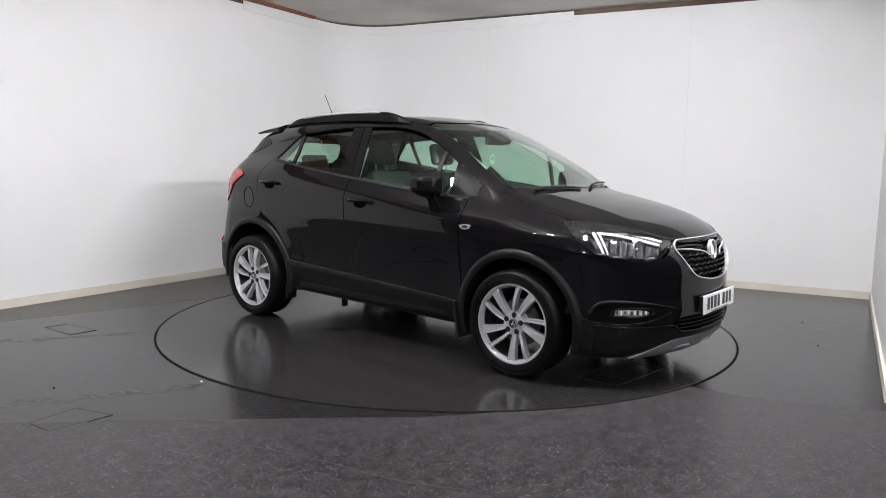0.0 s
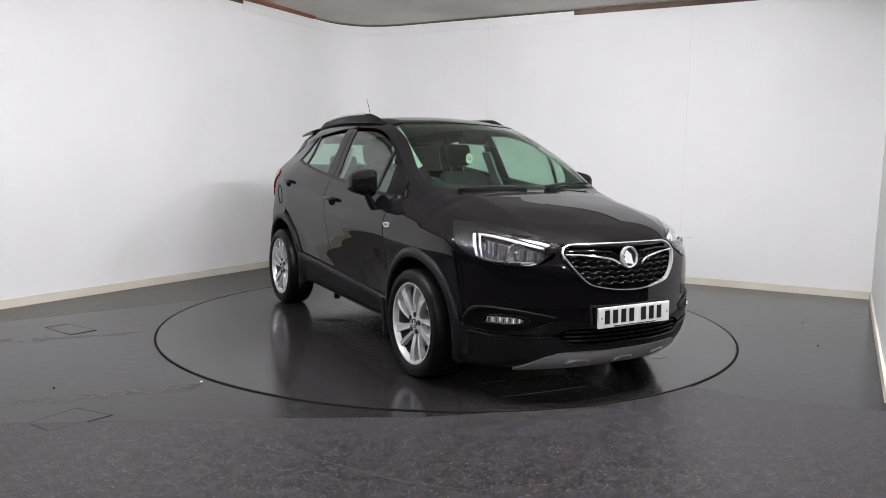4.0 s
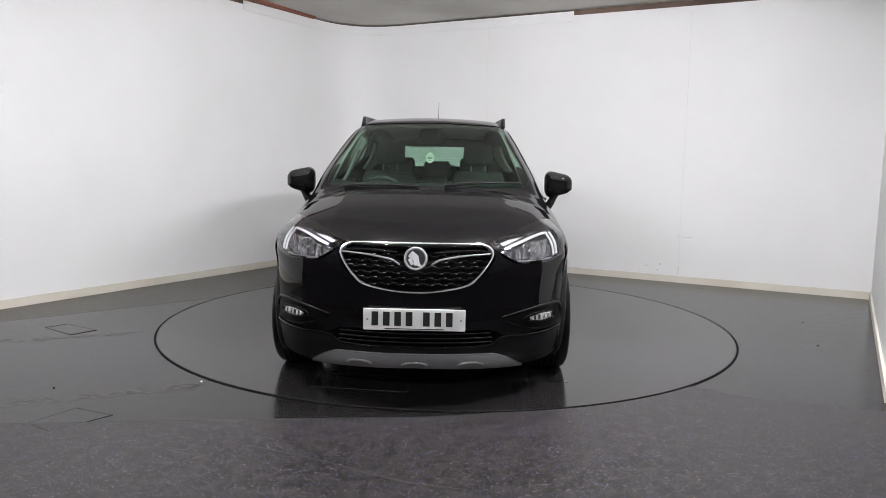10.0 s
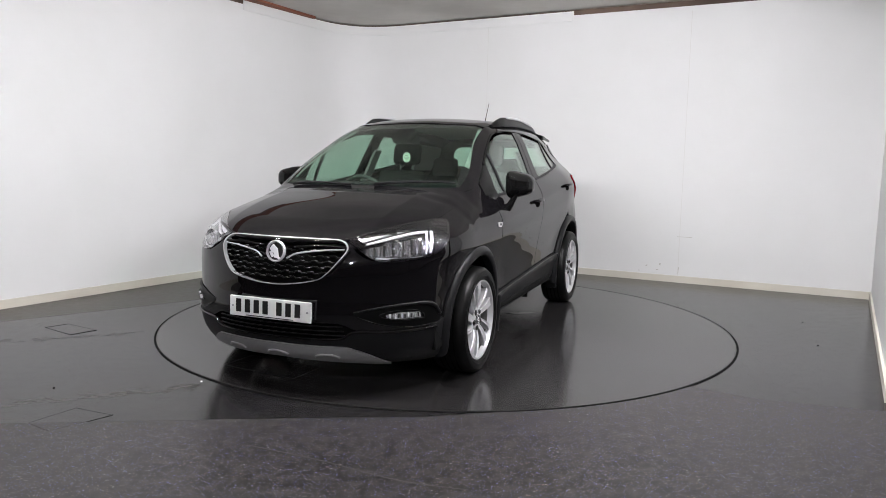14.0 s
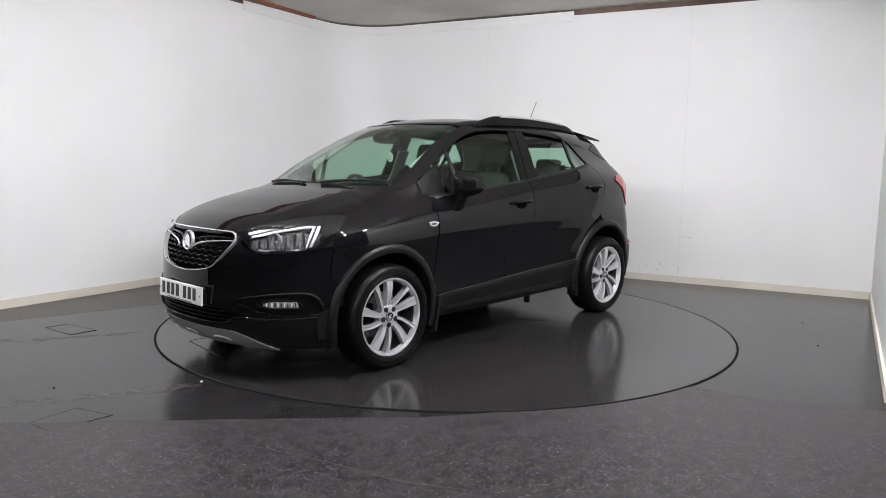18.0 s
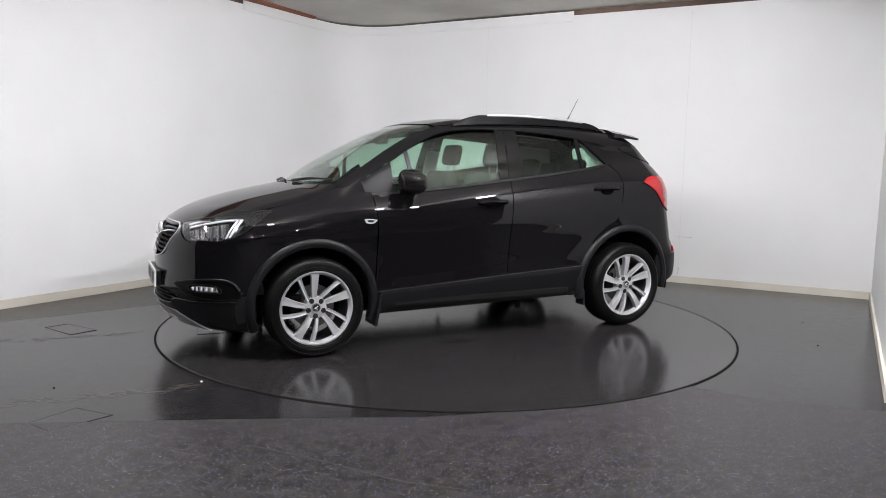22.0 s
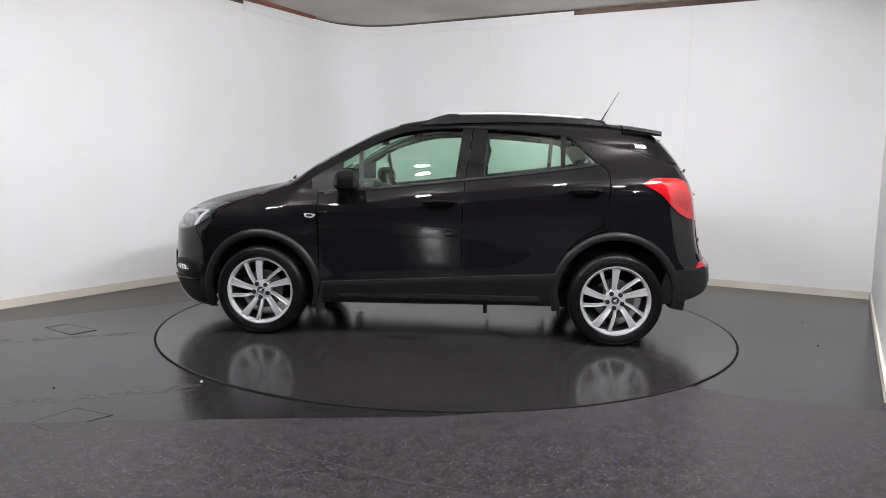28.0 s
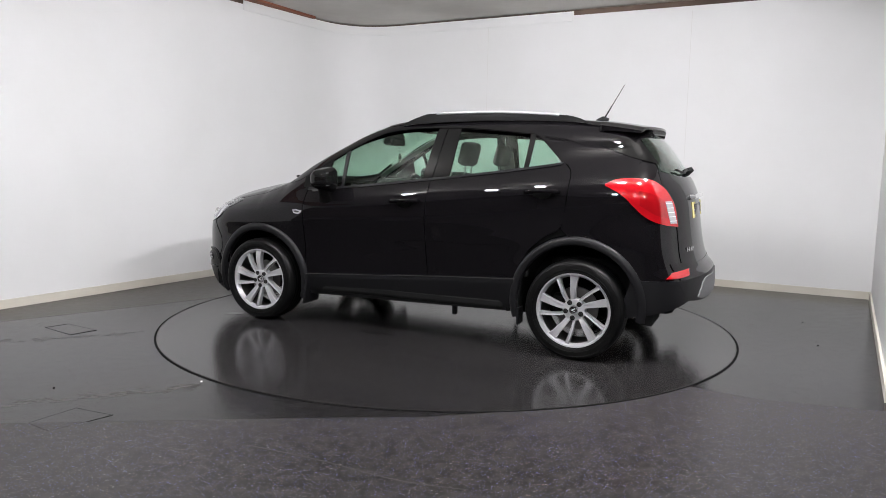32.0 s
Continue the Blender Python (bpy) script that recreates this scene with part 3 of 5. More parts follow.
# side panels; outlines as (bottom, top, left, right), left being the front end
both_sides("front_wing", ([(1.70, 0.60)] + arch(AXLE, 0.345, ARCH_R + 0.01, 32, 166, 11) + [(0.862, 0.41)],
                          [(1.56, 0.955), (1.42, 1.005), (1.25, 1.048), (1.06, 1.10), (0.872, 1.10)],
                          [(1.70, 0.60), (1.69, 0.78), (1.64, 0.90), (1.56, 0.955)], [(0.862, 0.41), (0.858, 0.75), (0.872, 1.10)]), "side", PAINT, car, 80, 44)
both_sides("wing_top", ([(0.90, 0.60), (1.30, 0.66), (1.60, 0.66), (1.86, 0.57)], [(0.90, 0.75), (1.30, 0.795), (1.56, 0.785), (1.70, 0.75)], None, None), "top", PAINT, car, 40, 14, off=-0.004)
both_sides("front_door", ([(0.852, 0.405), (0.3, 0.438), (-0.186, 0.470)], [(0.864, 1.055), (0.5, 1.085), (0.15, 1.127), (-0.196, 1.165)],
                          [(0.852, 0.405), (0.848, 0.75), (0.864, 1.055)], [(-0.186, 0.470), (-0.18, 0.80), (-0.196, 1.165)]), "side", PAINT, car, 64, 50)
both_sides("rear_door", ([(-0.193, 0.470), (-0.55, 0.49), (-0.875, 0.508)], [(-0.203, 1.166), (-0.60, 1.213), (-1.00, 1.265), (-1.15, 1.287)],
                         [(-0.193, 0.470), (-0.187, 0.80), (-0.203, 1.166)], [(-0.875, 0.508), (-0.935, 0.68), (-1.06, 0.80), (-1.168, 0.87), (-1.20, 1.05), (-1.205, 1.215), (-1.15, 1.287)]), "side", PAINT, car, 64, 56)
both_sides("rear_quarter_panel", ([(-1.174, 0.86)] + arch(-AXLE, 0.365, ARCH_R + 0.035, 86, 152, 7) + [(-1.66, 0.545)],
                                  [(-1.160, 1.291), (-1.35, 1.306), (-1.50, 1.310), (-1.66, 1.275), (-1.78, 1.20)],
                                  [(-1.174, 0.86), (-1.207, 1.05), (-1.212, 1.215), (-1.160, 1.291)], [(-1.66, 0.545), (-1.80, 0.62), (-1.86, 0.90), (-1.78, 1.20)]), "side", PAINT, car, 56, 48, off=-0.001)
both_sides("roof_pillar", ([(0.99, 1.12), (0.82, 1.215), (0.62, 1.335), (0.45, 1.425), (0.25, 1.492), (0.05, 1.518), (-0.20, 1.524), (-0.50, 1.514), (-0.80, 1.488), (-0.93, 1.468), (-1.03, 1.385), (-1.14, 1.285)],
                           [(1.15, 1.087), (0.942, 1.212), (0.703, 1.358), (0.491, 1.468), (0.25, 1.550), (0.05, 1.585), (-0.20, 1.598), (-0.50, 1.598), (-0.85, 1.585), (-1.15, 1.555), (-1.40, 1.515), (-1.60, 1.46)],
                           None, [(-1.14, 1.285), (-1.40, 1.30), (-1.62, 1.28), (-1.60, 1.46)]), "side", PAINT, car, 90, 14, off=-0.0015)
both_sides("tail_pillar", ([(-0.42, 1.17), (-0.60, 1.17), (-0.90, 1.15)], [(-0.45, 1.47), (-0.60, 1.46), (-0.80, 1.47)], None, None), "tail", PAINT, car, 22, 16, off=-0.005)
both_sides("inner_quarter", ([(-0.93, 0.60), (-1.05, 0.765), (-1.28, 0.825), (-1.55, 0.76)], [(-1.05, 1.26), (-1.2, 1.33), (-1.4, 1.35), (-1.7, 1.3)], None, None), "side", PITCH, car, 24, 16, off=-0.007)

# centre panels
middle("bonnet", ([(1.232, 0.0), (1.215, 0.35), (1.14, 0.58), (1.06, 0.685)], [(2.092, 0.0), (2.075, 0.22), (2.035, 0.36), (1.95, 0.485), (1.80, 0.645)],
                  None, [(1.06, 0.685), (1.35, 0.712), (1.62, 0.705), (1.80, 0.645)]), "top", PAINT, car, 72, 72, off=0.001)
middle("roof", ([(-1.38, 0.0), (-1.38, 0.3), (-1.34, 0.50)], [(0.365, 0.0), (0.35, 0.3), (0.295, 0.525)], None, [(-1.34, 0.50), (-0.9, 0.545), (-0.3, 0.56), (0.295, 0.525)]), "top", PAINT, car, 26, 36)
both_sides("roof_gutter", ([(0.20, 0.47), (-0.6, 0.47), (-1.62, 0.40)], [(0.20, 0.56), (-0.3, 0.60), (-0.9, 0.635), (-1.30, 0.635), (-1.62, 0.59)], None, None), "top", PAINT, car, 40, 9, off=-0.007)
windscreen = middle("windscreen", ([(1.205, 0.0), (1.185, 0.35), (1.075, 0.690)], [(0.385, 0.0), (0.37, 0.3), (0.315, 0.540)], None, [(1.075, 0.690), (0.82, 0.650), (0.57, 0.595), (0.315, 0.540)]), "top", GLASS, car, 24, 30, off=-0.003, thick=0.005, label="green-tinted windscreen glass")
middle("windscreen_band", ([(0.42, 0.0), (0.405, 0.3), (0.36, 0.50)], [(0.36, 0.0), (0.345, 0.3), (0.29, 0.535)], None, None), "top", GLOSSBLACK, car, 20, 4, off=-0.010, thick=0.003)
middle("scuttle", ([(1.26, 0.0), (1.24, 0.35), (1.13, 0.64)], [(1.165, 0.0), (1.145, 0.35), (1.035, 0.645)], None, None), "top", PLASTIC, car, 16, 5, off=-0.009)

def on_skin(view, a, b, off=0.0):
    start, way = VIEWS[view]
    p = land(start(np.array([[a, b]])), way)
    n = gradient(p)
    return Vector((p + n * off)[0]), Vector(n[0])


# rear end
middle("tailgate", ([(0.0, 0.640), (0.30, 0.640), (0.60, 0.655)], [(0.0, 1.205), (0.35, 1.21), (0.62, 1.245)], None, [(0.60, 0.655), (0.585, 0.88), (0.63, 1.06), (0.67, 1.16), (0.62, 1.245)]), "rear", PAINT, car, 26, 30, off=0.001)
rear_glass = middle("rear_window", ([(0.0, 1.205), (0.35, 1.21), (0.60, 1.25)], [(0.0, 1.485), (0.30, 1.48), (0.50, 1.455)], None, None), "rear", GLASS, car, 20, 16, off=0.001, thick=0.004, label="green-tinted heated rear window")
middle("tailgate_header", ([(0.0, 1.46), (0.30, 1.455), (0.58, 1.43)], [(0.0, 1.575), (0.30, 1.565), (0.52, 1.535)], None, None), "rear", PAINT, car, 20, 8, off=-0.006)
p, n = loop_band([(0.58, 1.24), (0.30, 1.20), (-0.30, 1.20), (-0.58, 1.24), (-0.50, 1.46), (-0.25, 1.485), (0.25, 1.485), (0.50, 1.46)], [(0.49, 1.27), (0.28, 1.245), (-0.28, 1.245), (-0.49, 1.27), (-0.43, 1.43), (-0.22, 1.445), (0.22, 1.445), (0.43, 1.43)], 80, 3, "rear", -0.006)
slab("rear_window_border", p, n, 0.004, GLOSSBLACK, car, loop=True)
middle("rear_bumper", ([(0.0, 0.565), (0.40, 0.565), (0.70, 0.555)], [(0.0, 0.645), (0.40, 0.645), (0.62, 0.66), (0.72, 0.66)], None, None), "rear", PAINT, car, 26, 8, off=0.004, thick=0.03)
both_sides("rear_bumper_corner", ([(-0.62, 0.545), (-0.85, 0.555)], [(-0.60, 0.90), (-0.78, 0.90), (-0.94, 0.88)], None, [(-0.85, 0.555), (-0.93, 0.66), (-0.94, 0.88)]), "tail", PAINT, car, 18, 14, off=-0.003)
middle("rear_lower_bumper", ([(0.0, 0.395), (0.40, 0.40), (0.66, 0.425)], [(0.0, 0.565), (0.40, 0.565), (0.72, 0.555)], None, None), "rear", PLASTIC, car, 26, 14, off=0.005, thick=0.02)
both_sides("rear_lower_bumper_corner", ([(-0.515, 0.300), (-0.66, 0.332), (-0.83, 0.382), (-0.99, 0.435)], [(-0.57, 0.553), (-0.75, 0.556), (-0.99, 0.562)], None, None), "tail", PLASTIC, car, 24, 12, off=0.004, thick=0.02)
middle("rear_skid_plate", ([(0.0, 0.405), (0.38, 0.412), (0.50, 0.430)], [(0.0, 0.535), (0.30, 0.545), (0.40, 0.525)], None, None), "rear", GREYPLASTIC, car, 20, 8, off=0.013, thick=0.012, label="matt grey plastic skid plate")

for k in range(11):
    z = 1.265 + 0.017 * k
    w = 0.47 - 0.004 * k
    part("heater_line", tube_bm([on_skin("rear", a, z, -0.006)[0] for a in np.linspace(-w, w, 13)], 0.0011, 4), REDWOOD, rear_glass)

both_sides("rear_side_trim", ([(-1.345, 1.412), (-1.55, 1.338), (-1.73, 1.292)], [(-1.355, 1.428), (-1.47, 1.470), (-1.60, 1.440)], None, None), "side", GLOSSBLACK, car, 30, 16, off=0.002, thick=0.006, label="gloss black trim beside the rear window")

# spoiler over the tail
yy = np.linspace(-0.555, 0.555, 41)
ss = np.linspace(0, 1, 12)
Y, S = np.meshgrid(yy, ss, indexing="ij")
X = -1.33 - S * (0.335 - 0.06 * (Y / 0.55) ** 2)
Z = top_line(X) - top_crown(X) * Y ** 2 + 0.004 - 0.02 * smoothstep(0.45, 0.56, np.abs(Y))
spoil = np.stack([X, Y, Z], 2)
slab("spoiler", spoil, np.broadcast_to(np.array([0.0, 0.0, 1.0]), spoil.shape) * (1.25 - 0.75 * S)[:, :, None], 0.030, PAINT, car)

# front end
GRILLE = [(0.0, 0.857), (0.30, 0.856), (0.365, 0.848), (0.393, 0.830), (0.402, 0.803), (0.376, 0.755), (0.322, 0.688), (0.262, 0.646), (0.12, 0.619), (0.0, 0.612)]
middle("front_bumper", ([(0.0, 0.425), (0.30, 0.425), (0.40, 0.412), (0.48, 0.380), (0.65, 0.370), (0.78, 0.375)],
                        [(0.0, 0.618), (0.205, 0.635), (0.32, 0.676), (0.388, 0.745), (0.425, 0.81), (0.455, 0.79), (0.54, 0.753), (0.68, 0.752), (0.79, 0.78)], None, [(0.78, 0.375), (0.815, 0.60), (0.79, 0.78)]), "front", PAINT, car, 80, 24, off=-0.002)
middle("grille_surround", ([(0.0, 0.85), (0.35, 0.84), (0.415, 0.80)], [(0.0, 0.885), (0.36, 0.875), (0.48, 0.84)], None, None), "front", PAINT, car, 24, 6, off=-0.006)
both_sides("bumper_corner", ([(1.93, 0.40), (1.75, 0.425), (1.60, 0.43)], [(1.98, 0.765), (1.84, 0.775), (1.70, 0.84), (1.62, 0.93)],
                             [(1.93, 0.40), (1.97, 0.58), (1.98, 0.765)], [(1.60, 0.43), (1.64, 0.68), (1.62, 0.93)]), "side", PAINT, car, 24, 20, off=-0.006)
middle("lower_bumper", ([(0.0, 0.205), (0.40, 0.195), (0.62, 0.185), (0.74, 0.19)], [(0.0, 0.330), (0.36, 0.333), (0.45, 0.372), (0.62, 0.372), (0.79, 0.380)], None, None), "front", PLASTIC, car, 40, 10, off=0.005)
both_sides("lower_bumper_corner", ([(1.90, 0.19), (1.74, 0.178), (1.64, 0.178)], [(1.90, 0.355), (1.76, 0.405), (1.66, 0.425)], None, None), "side", PLASTIC, car, 18, 10, off=0.004)
middle("skid_plate", ([(0.0, 0.208), (0.40, 0.193), (0.575, 0.180)], [(0.0, 0.295), (0.37, 0.292), (0.44, 0.278), (0.50, 0.25), (0.58, 0.186)], None, None), "front", SATIN, car, 30, 8, off=0.014, thick=0.02, label="satin silver plastic skid plate")


rim_line = catmull([(0.0, 0.333), (0.36, 0.336), (0.45, 0.375), (0.62, 0.375), (0.79, 0.383)], 40)
rim_line = [(-a, b) for a, b in rim_line[:0:-1]] + list(map(tuple, rim_line))
part("bumper_lip", tube_bm([on_skin("front", a, b, 0.008)[0] for a, b in rim_line], 0.007, 8), PAINT, car, smooth=True)
for yc in (-0.29, 0.0, 0.29):
    pts = [on_skin("front", yc + d, 0.248 - 0.018 * abs(d / 0.065) ** 4, 0.017)[0] for d in np.linspace(-0.065, 0.065, 9)]
    part("skid_slot", tube_bm(pts, 0.006, 8), ALLOY, car, smooth=True)

# rolled front edge of the bonnet
lip = catmull([(2.088, 0.0), (2.071, 0.22), (2.031, 0.36), (1.95, 0.482), (1.86, 0.588)], 34)
lip = [(a, -b) for a, b in lip[:0:-1]] + list(map(tuple, lip))
part("bonnet_lip", tube_bm([on_skin("top", a, b, -0.007)[0] for a, b in lip], 0.012, 14), PAINT, car, smooth=True)

# grille: chrome frame, dark recess, wavy bars, wing bars, round emblem
full = GRILLE + [(-y, z) for y, z in GRILLE[-2:0:-1]]
inner = [(y * 0.981, 0.738 + (z - 0.738) * 0.957) for y, z in full]
p, n = loop_band(full, inner, 140, 4, "front", 0.006)
slab("grille_frame", p, n, 0.022, CHROME, car, "chrome grille frame", loop=True)
middle("grille_recess", (GRILLE[::-1][:6], [(0.0, 0.852), (0.15, 0.852), (0.30, 0.848), (0.38, 0.835)], None, [GRILLE[4], (0.395, 0.82), (0.38, 0.835)]), "front", PITCH, car, 24, 12, off=-0.055)
for k in range(6):
    z = 0.655 + 0.030 * k
    w = float(np.interp(z, [0.615, 0.632, 0.673, 0.742, 0.806, 0.83], [0.05, 0.17, 0.29, 0.365, 0.39, 0.38]))
    m = int(w / 0.012)
    pts = [on_skin("front", y, z + 0.004 * (1 if (i // 3 + k) % 2 else -1), -0.016)[0] for i, y in enumerate(np.linspace(-w, w, 2 * m + 1))]
    bar = part("grille_bar", tube_bm(pts, 0.0040, 6), RAILBLACK, car, smooth=True)
    # Satin dashes paint the small highlights along each bar.
    for i in range(2, 2 * m - 1, 6):
        if abs(pts[i].y) > 0.085 or z < 0.71:
            part("bar_glint", box_bm(0.003, 0.014, 0.0018, pts[i] + Vector((0.004, 0, 0.003))), SATIN, bar)
for sy in (1, -1):
    pts = catmull([(0.386, 0.806), (0.28, 0.800), (0.18, 0.787), (0.12, 0.775), (0.080, 0.752)], 22)
    part("wing_bar", tube_bm([on_skin("front", sy * a, b, 0.004)[0] for a, b in pts], [0.0030 + 0.0025 * min(1, i / 12) for i in range(22)], 8), CHROME, car, "chrome grille wing bar", smooth=True)
    pts = catmull([(0.385, 0.818), (0.25, 0.823), (0.10, 0.812)], 14)
    part("wing_shade", tube_bm([on_skin("front", sy * a, b, -0.004)[0] for a, b in pts], 0.008, 8), GLOSSBLACK, car, smooth=True)
ec = Vector((2.126, 0, 0.783))
tilt = pose(ec.x, ec.y, ec.z, 0, 0, 0) @ pose(0, 0, 0, 0, -8, 0) @ pose(0, 0, 0, 0, 0, -90)
em = part("emblem", lathe_bm([(0.047, 0.010), (0.048, 0.017), (0.051, 0.021), (0.055, 0.022), (0.060, 0.018), (0.062, 0.010), (0.060, 0.002), (0, 0.002)], 48), CHROME, car, "round chrome emblem", smooth=True, angle=40)
em.matrix_basis = tilt
part("emblem_disc", lathe_bm([(0, 0.0125), (0.0475, 0.0110), (0.0475, 0.004)], 40), INK, em, "black enamel disc", smooth=True, angle=40)
for ex, ez, ew, eh, er in ((0.012, 0.012, 0.044, 0.036, -38), (-0.004, -0.014, 0.030, 0.040, 12), (-0.016, -0.032, 0.034, 0.014, -30), (0.024, -0.016, 0.018, 0.036, 30)):
    part("emblem_shape", box_bm(ew, 0.006, eh, (ex, 0.0135, ez), 0.003, rot=pose(0, 0, 0, 0, er, 0)), GUIDE, em)

# lower intake and plate
middle("lower_intake", ([(0.0, 0.305), (0.40, 0.305), (0.70, 0.305)], [(0.0, 0.43), (0.36, 0.43), (0.50, 0.41), (0.70, 0.38)], None, None), "front", PITCH, car, 20, 6, off=-0.03)
for z in (0.350, 0.374, 0.399, 0.420):
    w = 0.405 + 0.35 * (0.350 - z) * 0.5
    part("intake_slat", tube_bm([on_skin("front", y, z, -0.008)[0] for y in np.linspace(-w, w, 25)], 0.006, 8, flat=0.6), PLASTIC, car, smooth=True)


def number_plate(name, at, turn, mat, label):
    ob = part(name, box_bm(0.012, 0.52, 0.111, (0, 0, 0), 0.004), mat, car, label)
    ob.matrix_basis = Matrix.Translation(at) @ turn
    x = 0.0075
    for i, y in enumerate((-0.200, -0.142, -0.084, -0.026, 0.062, 0.120, 0.178)):
        part("plate_bar", box_bm(0.003, 0.034, 0.072, (x, y, 0.004), 0.001), INK, ob)
    for y in (-0.238, 0.238):
        part("plate_screw", lathe_bm([(0, 0.004), (0.006, 0.003), (0.006, 0)], 10, bm=None), SATIN, ob).matrix_basis = pose(0.006, y, 0, 0, 0, -90)
    part("plate_line", box_bm(0.003, 0.30, 0.004, (x, 0, -0.047)), INK, ob)
    return ob


number_plate("front_plate", (2.196, 0, 0.479), pose(0, 0, 0, 0, -2, 0), PLATE_WHITE, "white front plate with dark bars")
number_plate("rear_plate", (-1.926, 0, 0.985), pose(0, 0, 0, 0, 0, 180) @ pose(0, 0, 0, 0, -6, 0), PLATE_YELLOW, "yellow rear plate with dark bars")
part("plate_backing", box_bm(0.03, 0.50, 0.095, (2.176, 0, 0.479), 0.004), PLASTIC, car)
part("tailgate_handle", box_bm(0.05, 0.56, 0.03, (-1.918, 0, 1.075), 0.01), CHROME, car, "chrome tailgate grip bar")

# fog lamps under a hooded edge; a flat black panel holds the recess's shade
for sy in (1, -1):
    s = np.array([1.0, sy, 1.0])
    g = coons([(0.80, 0.395), (0.70, 0.398), (0.58, 0.420), (0.45, 0.466)], [(0.80, 0.470), (0.765, 0.512), (0.66, 0.514), (0.45, 0.478)], None, None, 30, 12)
    p, n = skin(g, "front", 0.002)
    slab("fog_lamp_dark_panel", p * s, n * s, 0.01, RAILBLACK, car)
    edge = catmull([(0.45, 0.480), (0.56, 0.503), (0.66, 0.518), (0.75, 0.522), (0.785, 0.500), (0.80, 0.45)], 44)
    part("fog_lamp_hood", tube_bm([on_skin("front", sy * a, b, 0.004)[0] for a, b in edge], [0.002 + 0.009 * k / 43 for k in range(44)], 12), PLASTIC, car, smooth=True)
    edge = catmull([(0.47, 0.455), (0.58, 0.414), (0.70, 0.394), (0.79, 0.40)], 30)
    part("fog_lamp_lip", tube_bm([on_skin("front", sy * a, b, 0.003)[0] for a, b in edge], 0.0035, 6), RAILBLACK, car, smooth=True)
    rim = catmull([(0.750, 0.440), (0.66, 0.436), (0.585, 0.452), (0.575, 0.466), (0.63, 0.484), (0.72, 0.484), (0.748, 0.462), (0.750, 0.440)], 44)
    part("fog_lamp_bezel", tube_bm([on_skin("front", sy * a, b, 0.005)[0] for a, b in rim], 0.004, 6), RAILBLACK, car, smooth=True)
    p, n = skin(coons([(0.740, 0.447), (0.66, 0.443), (0.605, 0.455)], [(0.736, 0.476), (0.66, 0.479), (0.600, 0.466)], None, None, 16, 6), "front", 0.006)
    lamp = slab("fog_lamp", p * s, n * s, 0.008, FACET, car, "clear fog lamp")
    for k, y in enumerate(np.linspace(0.618, 0.730, 10)):
        q, m = on_skin("front", sy * y, 0.461 + 0.003 * math.sin(k * 2.3), 0.010)
        part("fog_lamp_rib", box_bm(0.006, 0.0035 + 0.003 * (k % 3 == 0), 0.022, q, 0.001, rot=pose(0, 0, 0, 0, 0, 20 * math.sin(k * 1.7))), INK if k % 2 else GUIDE, lamp)

